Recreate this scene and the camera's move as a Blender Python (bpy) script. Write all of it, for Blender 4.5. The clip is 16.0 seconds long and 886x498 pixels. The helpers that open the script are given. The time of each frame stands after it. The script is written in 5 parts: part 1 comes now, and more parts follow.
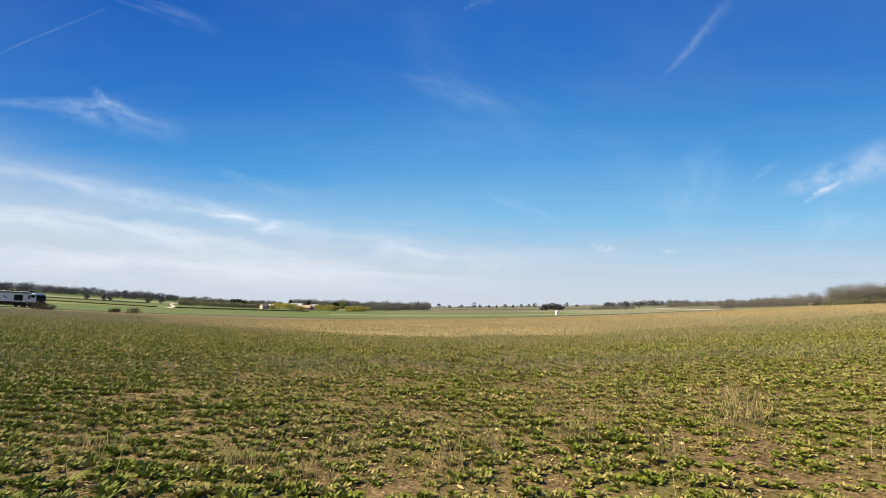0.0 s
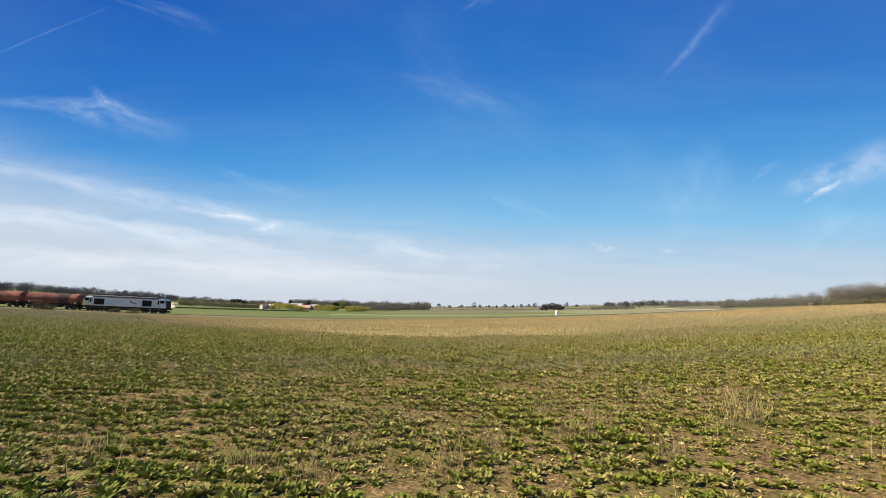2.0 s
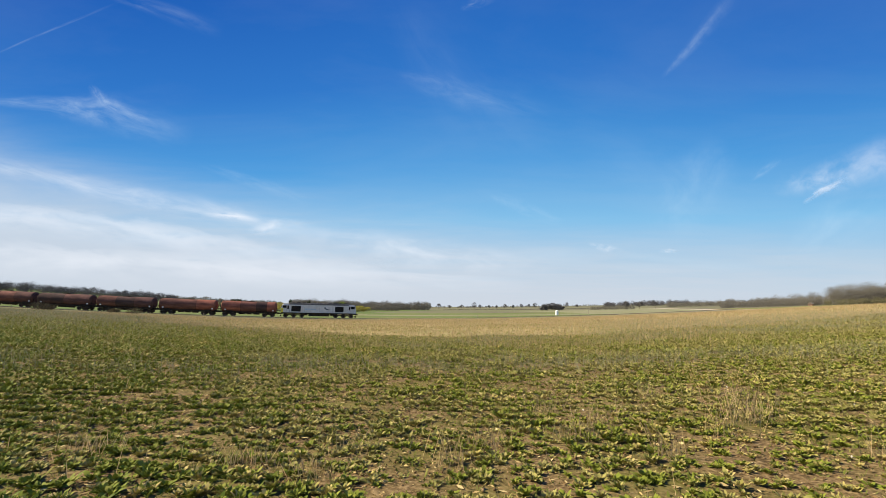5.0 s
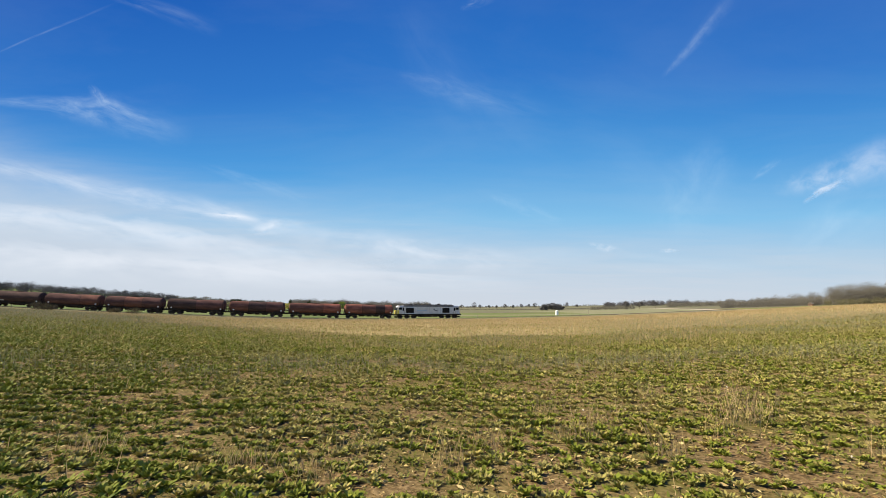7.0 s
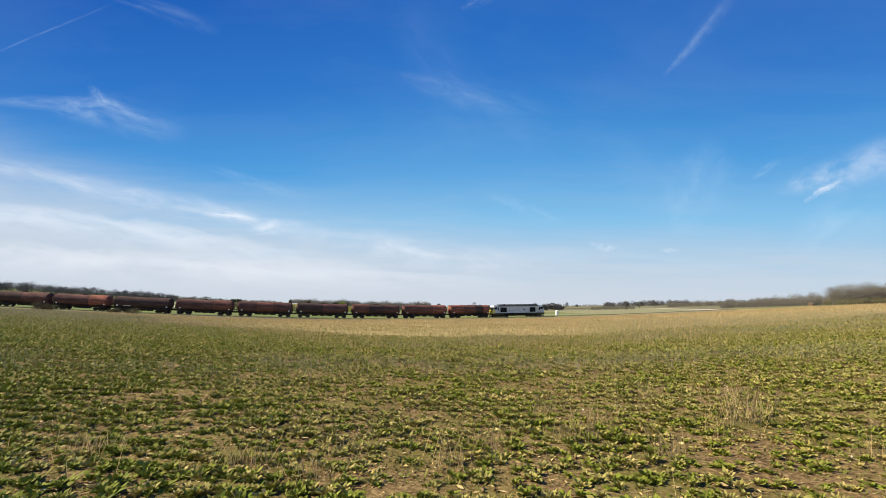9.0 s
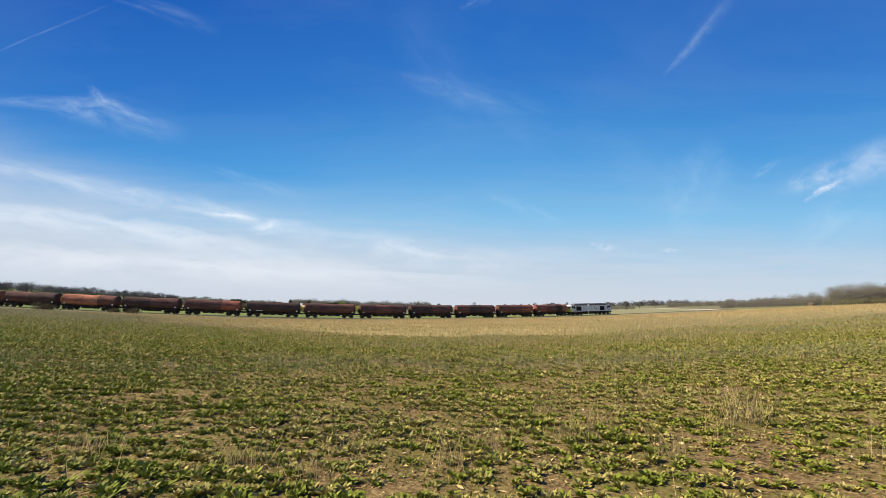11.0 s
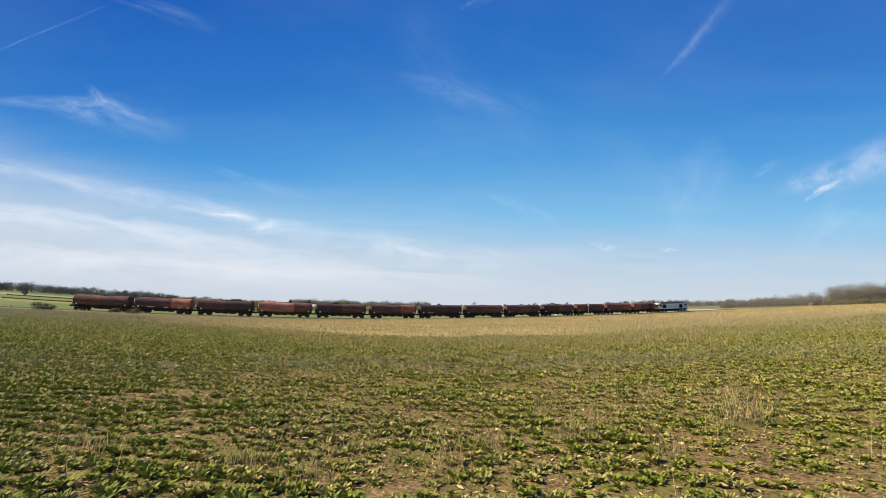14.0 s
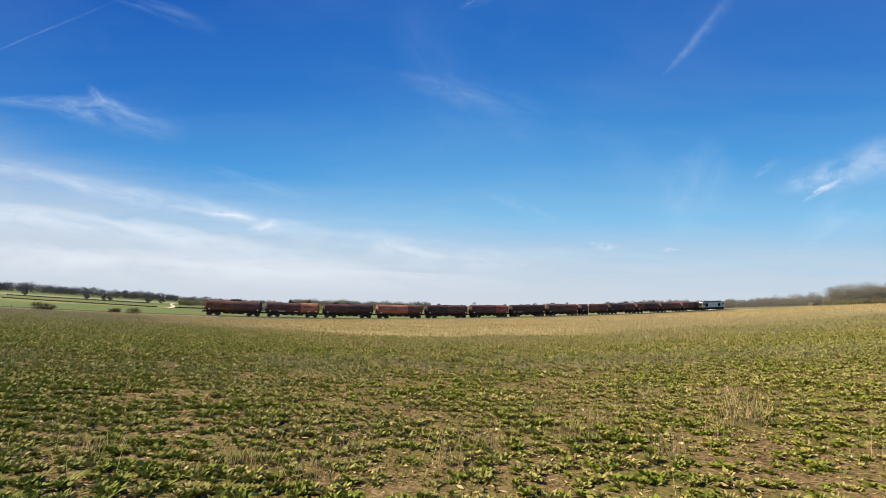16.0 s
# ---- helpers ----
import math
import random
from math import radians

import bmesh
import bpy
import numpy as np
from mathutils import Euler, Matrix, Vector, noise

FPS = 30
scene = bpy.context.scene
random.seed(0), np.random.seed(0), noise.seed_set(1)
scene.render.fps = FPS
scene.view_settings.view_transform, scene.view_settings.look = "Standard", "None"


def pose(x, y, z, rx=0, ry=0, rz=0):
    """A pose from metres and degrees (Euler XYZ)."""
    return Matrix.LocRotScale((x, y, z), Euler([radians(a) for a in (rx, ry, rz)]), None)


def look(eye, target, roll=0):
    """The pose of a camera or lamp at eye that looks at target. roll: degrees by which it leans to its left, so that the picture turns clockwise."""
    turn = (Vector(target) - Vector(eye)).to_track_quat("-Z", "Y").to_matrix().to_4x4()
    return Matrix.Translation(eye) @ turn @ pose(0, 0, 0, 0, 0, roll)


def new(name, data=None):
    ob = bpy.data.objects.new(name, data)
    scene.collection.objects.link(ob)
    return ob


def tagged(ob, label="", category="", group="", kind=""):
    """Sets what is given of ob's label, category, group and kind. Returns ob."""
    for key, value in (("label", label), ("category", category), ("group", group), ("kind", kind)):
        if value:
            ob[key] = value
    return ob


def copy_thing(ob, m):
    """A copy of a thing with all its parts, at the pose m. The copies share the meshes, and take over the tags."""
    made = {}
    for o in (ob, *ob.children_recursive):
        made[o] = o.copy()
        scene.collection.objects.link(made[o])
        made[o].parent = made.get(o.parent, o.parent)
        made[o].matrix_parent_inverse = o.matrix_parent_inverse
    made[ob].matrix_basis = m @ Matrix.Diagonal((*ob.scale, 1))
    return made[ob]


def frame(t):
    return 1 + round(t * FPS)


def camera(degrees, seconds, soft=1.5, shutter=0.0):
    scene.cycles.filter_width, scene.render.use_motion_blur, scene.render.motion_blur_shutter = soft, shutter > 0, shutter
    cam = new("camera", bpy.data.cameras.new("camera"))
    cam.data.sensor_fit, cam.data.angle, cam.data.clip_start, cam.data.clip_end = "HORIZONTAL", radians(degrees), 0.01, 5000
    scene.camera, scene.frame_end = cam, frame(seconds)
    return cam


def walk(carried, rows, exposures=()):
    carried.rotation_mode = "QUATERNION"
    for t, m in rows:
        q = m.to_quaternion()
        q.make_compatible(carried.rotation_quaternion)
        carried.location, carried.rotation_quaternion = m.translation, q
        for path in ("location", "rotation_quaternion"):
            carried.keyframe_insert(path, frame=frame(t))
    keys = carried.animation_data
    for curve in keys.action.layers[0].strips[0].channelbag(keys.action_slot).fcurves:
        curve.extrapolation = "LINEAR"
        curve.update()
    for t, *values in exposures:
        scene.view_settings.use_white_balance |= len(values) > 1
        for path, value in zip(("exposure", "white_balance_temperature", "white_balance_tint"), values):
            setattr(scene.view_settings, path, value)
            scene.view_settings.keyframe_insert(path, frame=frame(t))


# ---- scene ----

# ---- camera: on a tripod at the edge of the field ----
EYE = 1.65
PITCH = 7.4
cam = camera(90, 16.0, soft=0.66)
walk(cam, [(0, pose(0, 0, EYE, 90 + PITCH)), (16, pose(0, 0, EYE, 90 + PITCH))])

# ---- sky, sun, exposure ----
SUN_EL, SUN_AZ = radians(39), radians(-87)      # azimuth clockwise from +Y
scene.view_settings.exposure = 0.45
world = bpy.data.worlds.new("sky")
scene.world = world
world.use_nodes = True


def build_sky():
    nt = world.node_tree
    nt.nodes.clear()
    N, Lk = nt.nodes.new, nt.links.new
    out = N("ShaderNodeOutputWorld")
    bg = N("ShaderNodeBackground")
    bg.inputs["Strength"].default_value = 0.088
    sky = N("ShaderNodeTexSky")
    sky.sky_type = "NISHITA"
    sky.sun_disc = False
    sky.sun_elevation, sky.sun_rotation = SUN_EL, SUN_AZ
    sky.altitude, sky.air_density, sky.dust_density, sky.ozone_density = 50, 1.0, 0.0, 3.0
    tc = N("ShaderNodeTexCoord")
    sep = N("ShaderNodeSeparateXYZ")
    Lk(tc.outputs["Generated"], sep.inputs[0])
    # thin high veil, flat sheets seen in perspective
    den = N("ShaderNodeMath"); den.operation = "ADD"; den.inputs[1].default_value = 0.06
    Lk(sep.outputs["Z"], den.inputs[0])
    div = N("ShaderNodeVectorMath"); div.operation = "DIVIDE"
    comb = N("ShaderNodeCombineXYZ")
    for k in ("X", "Y", "Z"):
        Lk(den.outputs[0], comb.inputs[k])
    Lk(tc.outputs["Generated"], div.inputs[0]); Lk(comb.outputs[0], div.inputs[1])
    mp = N("ShaderNodeMapping")
    mp.inputs["Rotation"].default_value = (0, 0, radians(24))
    mp.inputs["Scale"].default_value = (0.55, 1.2, 0.0)
    Lk(div.outputs[0], mp.inputs["Vector"])
    no = N("ShaderNodeTexNoise")
    no.inputs["Scale"].default_value, no.inputs["Detail"].default_value, no.inputs["Roughness"].default_value = 1.0, 8, 0.60
    no.inputs["Distortion"].default_value = 0.4
    Lk(mp.outputs[0], no.inputs["Vector"])
    nr = N("ShaderNodeMapRange"); nr.inputs["From Min"].default_value, nr.inputs["From Max"].default_value = 0.44, 0.75
    nr.inputs["To Max"].default_value = 0.07
    Lk(no.outputs["Fac"], nr.inputs["Value"])
    # low white haze, with a ragged upper edge that stands higher to the west
    e2 = N("ShaderNodeMath"); e2.operation = "MULTIPLY_ADD"; e2.inputs[1].default_value = 0.12
    Lk(sep.outputs["X"], e2.inputs[0]); Lk(sep.outputs["Z"], e2.inputs[2])
    e3 = N("ShaderNodeMath"); e3.operation = "MULTIPLY_ADD"; e3.inputs[1].default_value = -0.16
    Lk(no.outputs["Fac"], e3.inputs[0]); Lk(e2.outputs[0], e3.inputs[2])
    hz = N("ShaderNodeMapRange"); hz.interpolation_type = "SMOOTHSTEP"
    hz.inputs["From Min"].default_value, hz.inputs["From Max"].default_value = 0.165, -0.08
    hz.inputs["To Min"].default_value, hz.inputs["To Max"].default_value = 0.0, 0.82
    Lk(e3.outputs[0], hz.inputs["Value"])
    mx = N("ShaderNodeMath"); mx.operation = "MAXIMUM"
    Lk(nr.outputs[0], mx.inputs[0]); Lk(hz.outputs[0], mx.inputs[1])
    mix = N("ShaderNodeMix"); mix.data_type = "RGBA"
    mix.inputs["B"].default_value = (5.35, 5.75, 6.4, 1)
    Lk(mx.outputs[0], mix.inputs["Factor"])
    hs = N("ShaderNodeHueSaturation"); hs.inputs["Saturation"].default_value = 1.35
    Lk(sky.outputs[0], hs.inputs["Color"])
    tint = N("ShaderNodeMix"); tint.data_type = "RGBA"; tint.blend_type = "MULTIPLY"
    tint.inputs["Factor"].default_value = 1.0
    tint.inputs["B"].default_value = (0.70, 0.93, 1.07, 1)
    Lk(hs.outputs[0], tint.inputs["A"])
    # paler and more cyan towards the horizon, as through thin moist air
    rp = N("ShaderNodeValToRGB")
    steps = ((0.0, (4.6, 5.45, 6.4)), (0.09, (3.6, 5.15, 6.6)), (0.18, (2.0, 4.5, 6.9)), (0.30, (0.68, 2.85, 6.1)), (0.45, (0.27, 1.6, 4.95)), (0.62, (0.13, 0.97, 4.0)), (1.0, (0.10, 0.8, 3.5)))
    el = rp.color_ramp.elements
    while len(el) < len(steps):
        el.new(0.5)
    for e, (z, c) in zip(el, steps):
        e.position, e.color = z, (*[v / 8 for v in c], 1)
    # the blue deepens away from the meridian ahead
    xx = N("ShaderNodeMath"); xx.operation = "MULTIPLY"
    xs = N("ShaderNodeMath"); xs.operation = "SUBTRACT"; xs.inputs[1].default_value = 0.16
    Lk(sep.outputs["X"], xs.inputs[0])
    Lk(sep.outputs["X"], xx.inputs[0]); Lk(xs.outputs[0], xx.inputs[1])
    xk = N("ShaderNodeMath"); xk.operation = "MULTIPLY_ADD"; xk.inputs[1].default_value, xk.inputs[2].default_value = 0.72, 0.94
    Lk(xx.outputs[0], xk.inputs[0])
    zz = N("ShaderNodeMath"); zz.operation = "MULTIPLY"
    Lk(xk.outputs[0], zz.inputs[0]); Lk(sep.outputs["Z"], zz.inputs[1])
    Lk(zz.outputs[0], rp.inputs[0])
    up = N("ShaderNodeVectorMath"); up.operation = "SCALE"; up.inputs["Scale"].default_value = 8.0
    Lk(rp.outputs[0], up.inputs[0])
    air = N("ShaderNodeMix"); air.data_type = "RGBA"; air.inputs["Factor"].default_value = 0.96
    Lk(tint.outputs["Result"], air.inputs["A"]); Lk(up.outputs[0], air.inputs["B"])
    Lk(air.outputs["Result"], mix.inputs["A"])
    Lk(mix.outputs["Result"], bg.inputs["Color"])
    Lk(bg.outputs[0], out.inputs["Surface"])


build_sky()
sun = new("sun", bpy.data.lights.new("sun", "SUN"))
sun.data.energy, sun.data.angle, sun.data.color = 6.9, radians(0.53), (1.0, 0.88, 0.68)
SUN_DIR = Vector((math.sin(SUN_AZ) * math.cos(SUN_EL), math.cos(SUN_AZ) * math.cos(SUN_EL), math.sin(SUN_EL)))
sun.matrix_world = look(SUN_DIR * 50, (0, 0, 0))


# ---- the lie of the land ----
def dish(x, y):
    k = np.where(x < 0, np.interp(y, [330, 850], [0.046, 0.066]), 0.031)
    return k * x * x / np.sqrt(x * x + y * y + 100)


def land(x, y):
    """Height of the ground: a shallow dale with a slight rise at its eastern end."""
    x, y = np.asarray(x, float), np.asarray(y, float)
    base = np.interp(y, [-50, 4, 140, 350, 600, 1000, 2000, 5000], [0, 0, -2.15, -4.5, -5.0, -5.5, -4.2, -1.5])
    rise = 1.5 * np.exp(-((x - 112) ** 2 + (y - 100) ** 2) / (2 * 36.0 ** 2))
    # shallow cutting beside the western stretch of the line
    dip = 0.54 * np.exp(-((y - 112) / 27.0) ** 2) * np.clip((-x - 8) / 30, 0, 1)
    return base + dish(x, y) + rise - dip


def spot(b, y, up=0.0):
    """A place at the bearing b (x over y) and y metres ahead, on the ground."""
    return Vector((b * y, y, float(land(b * y, y)) + up))


# the railway line in plan: easy curves, measured back from the train's last place
S_MIN, S_MAX = -700, 640


def line_plan():
    s = np.arange(S_MIN, S_MAX + 1.0)
    q = (np.clip(s, -20, 243) - 125) / 125
    th = 0.4298 - 0.2106 * q - 0.1660 * q ** 2 - 0.1346 * q ** 3 + np.clip((-20 - s) * 0.006, 0, 0.6)
    x, y = np.cumsum(-np.cos(th)), np.cumsum(-np.sin(th))
    i = 125 - S_MIN
    x, y = x - x[i] + 16.08, y - y[i] + 136.97
    y = (y + 0.46) * 1.0084
    return s, x, y


LINE_S, LINE_X, LINE_Y = line_plan()
LINE_Z = -1.75 + dish(LINE_X, LINE_Y)
LINE_Z += (land(LINE_X, LINE_Y) + 0.35 - LINE_Z) * np.clip((-6 - LINE_S) / 30, 0, 1)


def rail_at(s):
    return Vector((np.interp(s, LINE_S, LINE_X), np.interp(s, LINE_S, LINE_Y), np.interp(s, LINE_S, LINE_Z)))


def beyond_line(x, y):
    """How far a place lies behind the line (negative: on the camera's side)."""
    o = np.argsort(LINE_X)
    return y - np.interp(x, LINE_X[o], LINE_Y[o])


# ---- materials ----
def material(name, colors, rough=0.8, metal=0.0, scale=6.0, bump=0.25, coord="Object", spread=(0.35, 0.68), stretch=(1, 1, 1),
             second=None, leaf=0.0, pick="noise"):
    """Noise-mixed colours at two scales, with fine relief. pick: noise, island or object chooses along the colours."""
    m = bpy.data.materials.new(name)
    m.use_nodes = True
    nt = m.node_tree
    N, Lk = nt.nodes.new, nt.links.new
    b = nt.nodes["Principled BSDF"]
    b.inputs["Roughness"].default_value, b.inputs["Metallic"].default_value = rough, metal
    if leaf:
        b.inputs["Specular IOR Level"].default_value = 0.06
    if rough >= 0.9:
        b.inputs["Specular IOR Level"].default_value = 0.05
    tc = N("ShaderNodeTexCoord")
    mp = N("ShaderNodeMapping"); mp.inputs["Scale"].default_value = stretch
    Lk(tc.outputs[coord], mp.inputs[0])
    no = N("ShaderNodeTexNoise")
    no.inputs["Scale"].default_value, no.inputs["Detail"].default_value, no.inputs["Roughness"].default_value = scale, 6, 0.62
    Lk(mp.outputs[0], no.inputs["Vector"])
    ramp = N("ShaderNodeValToRGB")
    el = ramp.color_ramp.elements
    while len(el) < len(colors):
        el.new(0.5)
    for i, c in enumerate(colors):
        f = i / max(1, len(colors) - 1)
        el[i].position = spread[0] + f * (spread[1] - spread[0]) if pick == "noise" else f
        el[i].color = (*c, 1)
    if pick == "noise":
        Lk(no.outputs["Fac"], ramp.inputs[0])
    elif pick == "island":
        g = N("ShaderNodeNewGeometry"); Lk(g.outputs["Random Per Island"], ramp.inputs[0])
    else:
        g = N("ShaderNodeObjectInfo"); Lk(g.outputs["Random"], ramp.inputs[0])
    col = ramp.outputs[0]
    if second:      # (colour, scale, amount): large stains over the grain
        n2 = N("ShaderNodeTexNoise"); n2.inputs["Scale"].default_value, n2.inputs["Detail"].default_value = second[1], 4
        Lk(mp.outputs[0], n2.inputs["Vector"])
        r2 = N("ShaderNodeMapRange"); r2.inputs["From Min"].default_value, r2.inputs["From Max"].default_value = 0.42, 0.66
        r2.inputs["To Max"].default_value = second[2]
        Lk(n2.outputs["Fac"], r2.inputs["Value"])
        mix = N("ShaderNodeMix"); mix.data_type = "RGBA"; mix.inputs["B"].default_value = (*second[0], 1)
        Lk(r2.outputs[0], mix.inputs["Factor"]); Lk(col, mix.inputs["A"])
        col = mix.outputs["Result"]
    Lk(col, b.inputs["Base Color"])
    if bump:
        bp = N("ShaderNodeBump"); bp.inputs["Strength"].default_value, bp.inputs["Distance"].default_value = bump, 0.02
        Lk(no.outputs["Fac"], bp.inputs["Height"]); Lk(bp.outputs[0], b.inputs["Normal"])
    if leaf:
        tr = N("ShaderNodeBsdfTranslucent"); Lk(col, tr.inputs["Color"])
        ms = N("ShaderNodeMixShader"); ms.inputs[0].default_value = leaf
        Lk(b.outputs[0], ms.inputs[1]); Lk(tr.outputs[0], ms.inputs[2])
        Lk(ms.outputs[0], nt.nodes["Material Output"].inputs["Surface"])
    return m


def glass_material(name):
    m = bpy.data.materials.new(name)
    m.use_nodes = True
    b = m.node_tree.nodes["Principled BSDF"]
    b.inputs["Base Color"].default_value = (0.01, 0.012, 0.015, 1)
    b.inputs["Roughness"].default_value = 0.3
    b.inputs["Specular IOR Level"].default_value = 0.02
    return m


M_SOIL = material("field_soil", [(0.066, 0.044, 0.019), (0.172, 0.115, 0.051), (0.32, 0.225, 0.108)], 0.95, scale=17, bump=1.0,
                  second=((0.13, 0.12, 0.03), 0.7, 0.8))
M_MARGIN = material("stubbly_margin", [(0.31, 0.25, 0.11), (0.41, 0.32, 0.15), (0.26, 0.24, 0.08)], 0.95, scale=1.2, bump=0.9,
                    second=((0.14, 0.15, 0.045), 0.09, 0.8))
M_MEADOW = material("meadow_grass", [(0.11, 0.13, 0.03), (0.17, 0.17, 0.05), (0.23, 0.20, 0.08)], 0.95, scale=0.35, bump=0.6,
                    second=((0.27, 0.24, 0.12), 0.02, 0.5))
M_PASTURE = material("green_pasture", [(0.08, 0.125, 0.032), (0.12, 0.16, 0.046), (0.17, 0.18, 0.068)], 0.95, scale=0.2, bump=0.4,
                     second=((0.21, 0.18, 0.08), 0.012, 0.7))
M_WHEAT = material("young_wheat", [(0.075, 0.112, 0.034), (0.108, 0.145, 0.045), (0.15, 0.17, 0.06)], 0.95, scale=0.2, bump=0.4,
                   second=((0.16, 0.165, 0.062), 0.015, 0.6))
M_STRAW = material("dry_grass_land", [(0.19, 0.18, 0.10), (0.25, 0.235, 0.145), (0.18, 0.185, 0.085)], 0.95, scale=0.1, bump=0.4,
                   second=((0.18, 0.19, 0.07), 0.02, 0.6))
M_PLOUGH = material("ploughed_land", [(0.125, 0.112, 0.075), (0.165, 0.148, 0.098), (0.15, 0.15, 0.085)], 0.95, scale=0.08, bump=0.3,
                    second=((0.16, 0.18, 0.07), 0.008, 0.7))
M_BALLAST = material("ballast", [(0.26, 0.235, 0.20), (0.40, 0.365, 0.315), (0.52, 0.475, 0.41)], 0.95, scale=9, bump=1.0)
M_RAIL = material("rail_steel", [(0.26, 0.19, 0.125), (0.36, 0.27, 0.19)], 0.92, 0.0, scale=5)
M_SLEEPER = material("sleeper_concrete", [(0.26, 0.24, 0.21), (0.36, 0.34, 0.30)], 0.9, scale=4)
M_CHALK = material("chalk_track", [(0.5, 0.44, 0.33), (0.62, 0.56, 0.44)], 0.95, scale=0.6)
CROP_GREEN = [(0.046, 0.067, 0.008), (0.101, 0.142, 0.015), (0.162, 0.202, 0.022), (0.238, 0.258, 0.034), (0.324, 0.293, 0.061)]
CROP_OLIVE = [(0.103, 0.115, 0.023), (0.184, 0.193, 0.041), (0.259, 0.247, 0.060), (0.368, 0.311, 0.098), (0.494, 0.380, 0.161)]
CROP_YELLOW = [(0.154, 0.160, 0.031), (0.297, 0.270, 0.055), (0.418, 0.347, 0.094), (0.517, 0.407, 0.165), (0.242, 0.160, 0.066)]
M_LEAF = {k: material(k + "_crop_leaf", c, 0.6, scale=12, bump=0.2, leaf=0.08, pick="object")
          for k, c in (("green", CROP_GREEN), ("olive", CROP_OLIVE), ("yellowed", CROP_YELLOW))}


def calm(colors, f=0.55):
    """The same colours drawn together, for plants too far off to tell leaf from leaf."""
    mean = [sum(c[i] for c in colors) / len(colors) for i in range(3)]
    return [tuple(v + (m - v) * f for v, m in zip(c, mean)) for c in colors]


M_LEAVES = {k: material(k + "_crop_leaves", calm(c), 0.65, scale=12, bump=0.0, leaf=0.08, pick="island")
            for k, c in (("green", CROP_GREEN), ("olive", CROP_OLIVE), ("yellowed", CROP_YELLOW))}
M_STALK = material("dry_stalk", [(0.48, 0.325, 0.165), (0.56, 0.405, 0.225), (0.45, 0.335, 0.18), (0.32, 0.275, 0.125), (0.40, 0.285, 0.145)], 0.9, bump=0.0, leaf=0.3, pick="island")
M_OLIVE = material("olive_scrub", [(0.125, 0.118, 0.068), (0.17, 0.157, 0.09), (0.21, 0.188, 0.112)], 0.95, bump=0.0, leaf=0.2, pick="island")
M_WEED = material("weed_leaves", [(0.10, 0.12, 0.02), (0.16, 0.18, 0.035), (0.22, 0.22, 0.06), (0.34, 0.27, 0.09)], 0.9, bump=0.0, leaf=0.3, pick="island")
M_CLOD = material("soil_crumbs", [(0.09, 0.055, 0.025), (0.20, 0.13, 0.06), (0.32, 0.22, 0.11)], 0.95, bump=0.0, pick="island")
M_GREYWEED = material("grey_weed_stems", [(0.22, 0.22, 0.12), (0.32, 0.31, 0.19), (0.26, 0.23, 0.13)], 0.9, bump=0.0, leaf=0.2, pick="island")
M_VERGE = material("pale_verge_grass", [(0.40, 0.355, 0.20), (0.48, 0.41, 0.24), (0.33, 0.33, 0.16)], 0.9, bump=0.0, leaf=0.35, pick="island")
M_LITTER = material("dead_leaves", [(0.10, 0.06, 0.025), (0.24, 0.15, 0.06), (0.42, 0.30, 0.12), (0.52, 0.42, 0.20)], 0.9, bump=0.0, pick="island")
# greyed and lightened: haze over the far trees is in this colour
M_TWIG = material("bare_twigs", [(0.14, 0.13, 0.11), (0.175, 0.16, 0.132), (0.205, 0.188, 0.155), (0.165, 0.16, 0.112)], 0.95, bump=0.0, leaf=0.15, pick="island")
M_SCRUB = material("brown_scrub", [(0.075, 0.066, 0.040), (0.12, 0.10, 0.060), (0.17, 0.14, 0.085)], 0.95, bump=0.0, leaf=0.1, pick="island")
# bluish grey, with distance haze mixed into the dark twigs
M_TWIGDARK = material("dark_twigs", [(0.078, 0.076, 0.078), (0.112, 0.108, 0.106), (0.155, 0.147, 0.138)], 0.95, bump=0.0, leaf=0.1, pick="island")
M_WILLOW = material("willow_catkins", [(0.36, 0.325, 0.07), (0.45, 0.39, 0.095), (0.28, 0.275, 0.07)], 0.9, bump=0.0, leaf=0.3, pick="island")
M_FRESH = material("fresh_leaves", [(0.16, 0.22, 0.05), (0.24, 0.28, 0.07), (0.12, 0.17, 0.04)], 0.9, bump=0.0, leaf=0.3, pick="island")
M_EVERGREEN = material("evergreen_leaves", [(0.02, 0.035, 0.015), (0.04, 0.06, 0.02), (0.06, 0.07, 0.03)], 0.9, bump=0.0, pick="island")
M_BARK = material("bark", [(0.10, 0.08, 0.06), (0.20, 0.17, 0.13)], 0.95, scale=3)
M_POST = material("weathered_post", [(0.22, 0.19, 0.15), (0.34, 0.30, 0.24)], 0.9, scale=5)
M_WHITE = material("white_paint", [(0.72, 0.72, 0.70), (0.82, 0.82, 0.80)], 0.6, scale=3, bump=0.05)
M_SILVER = material("silver_grey_paint", [(0.58, 0.565, 0.545), (0.66, 0.645, 0.62)], 0.5, 0.0, scale=1.2, bump=0.03, second=((0.45, 0.44, 0.42), 0.7, 0.5))
M_YELLOW = material("warning_yellow_paint", [(0.72, 0.56, 0.03), (0.80, 0.66, 0.05)], 0.5, scale=2, bump=0.03)
M_ROOFGREY = material("dark_roof_paint", [(0.06, 0.06, 0.065), (0.12, 0.12, 0.12)], 0.7, scale=2, second=((0.17, 0.15, 0.13), 0.6, 0.6))
M_GRILLE = material("black_grille", [(0.010, 0.010, 0.012), (0.03, 0.03, 0.03)], 0.92, scale=6)
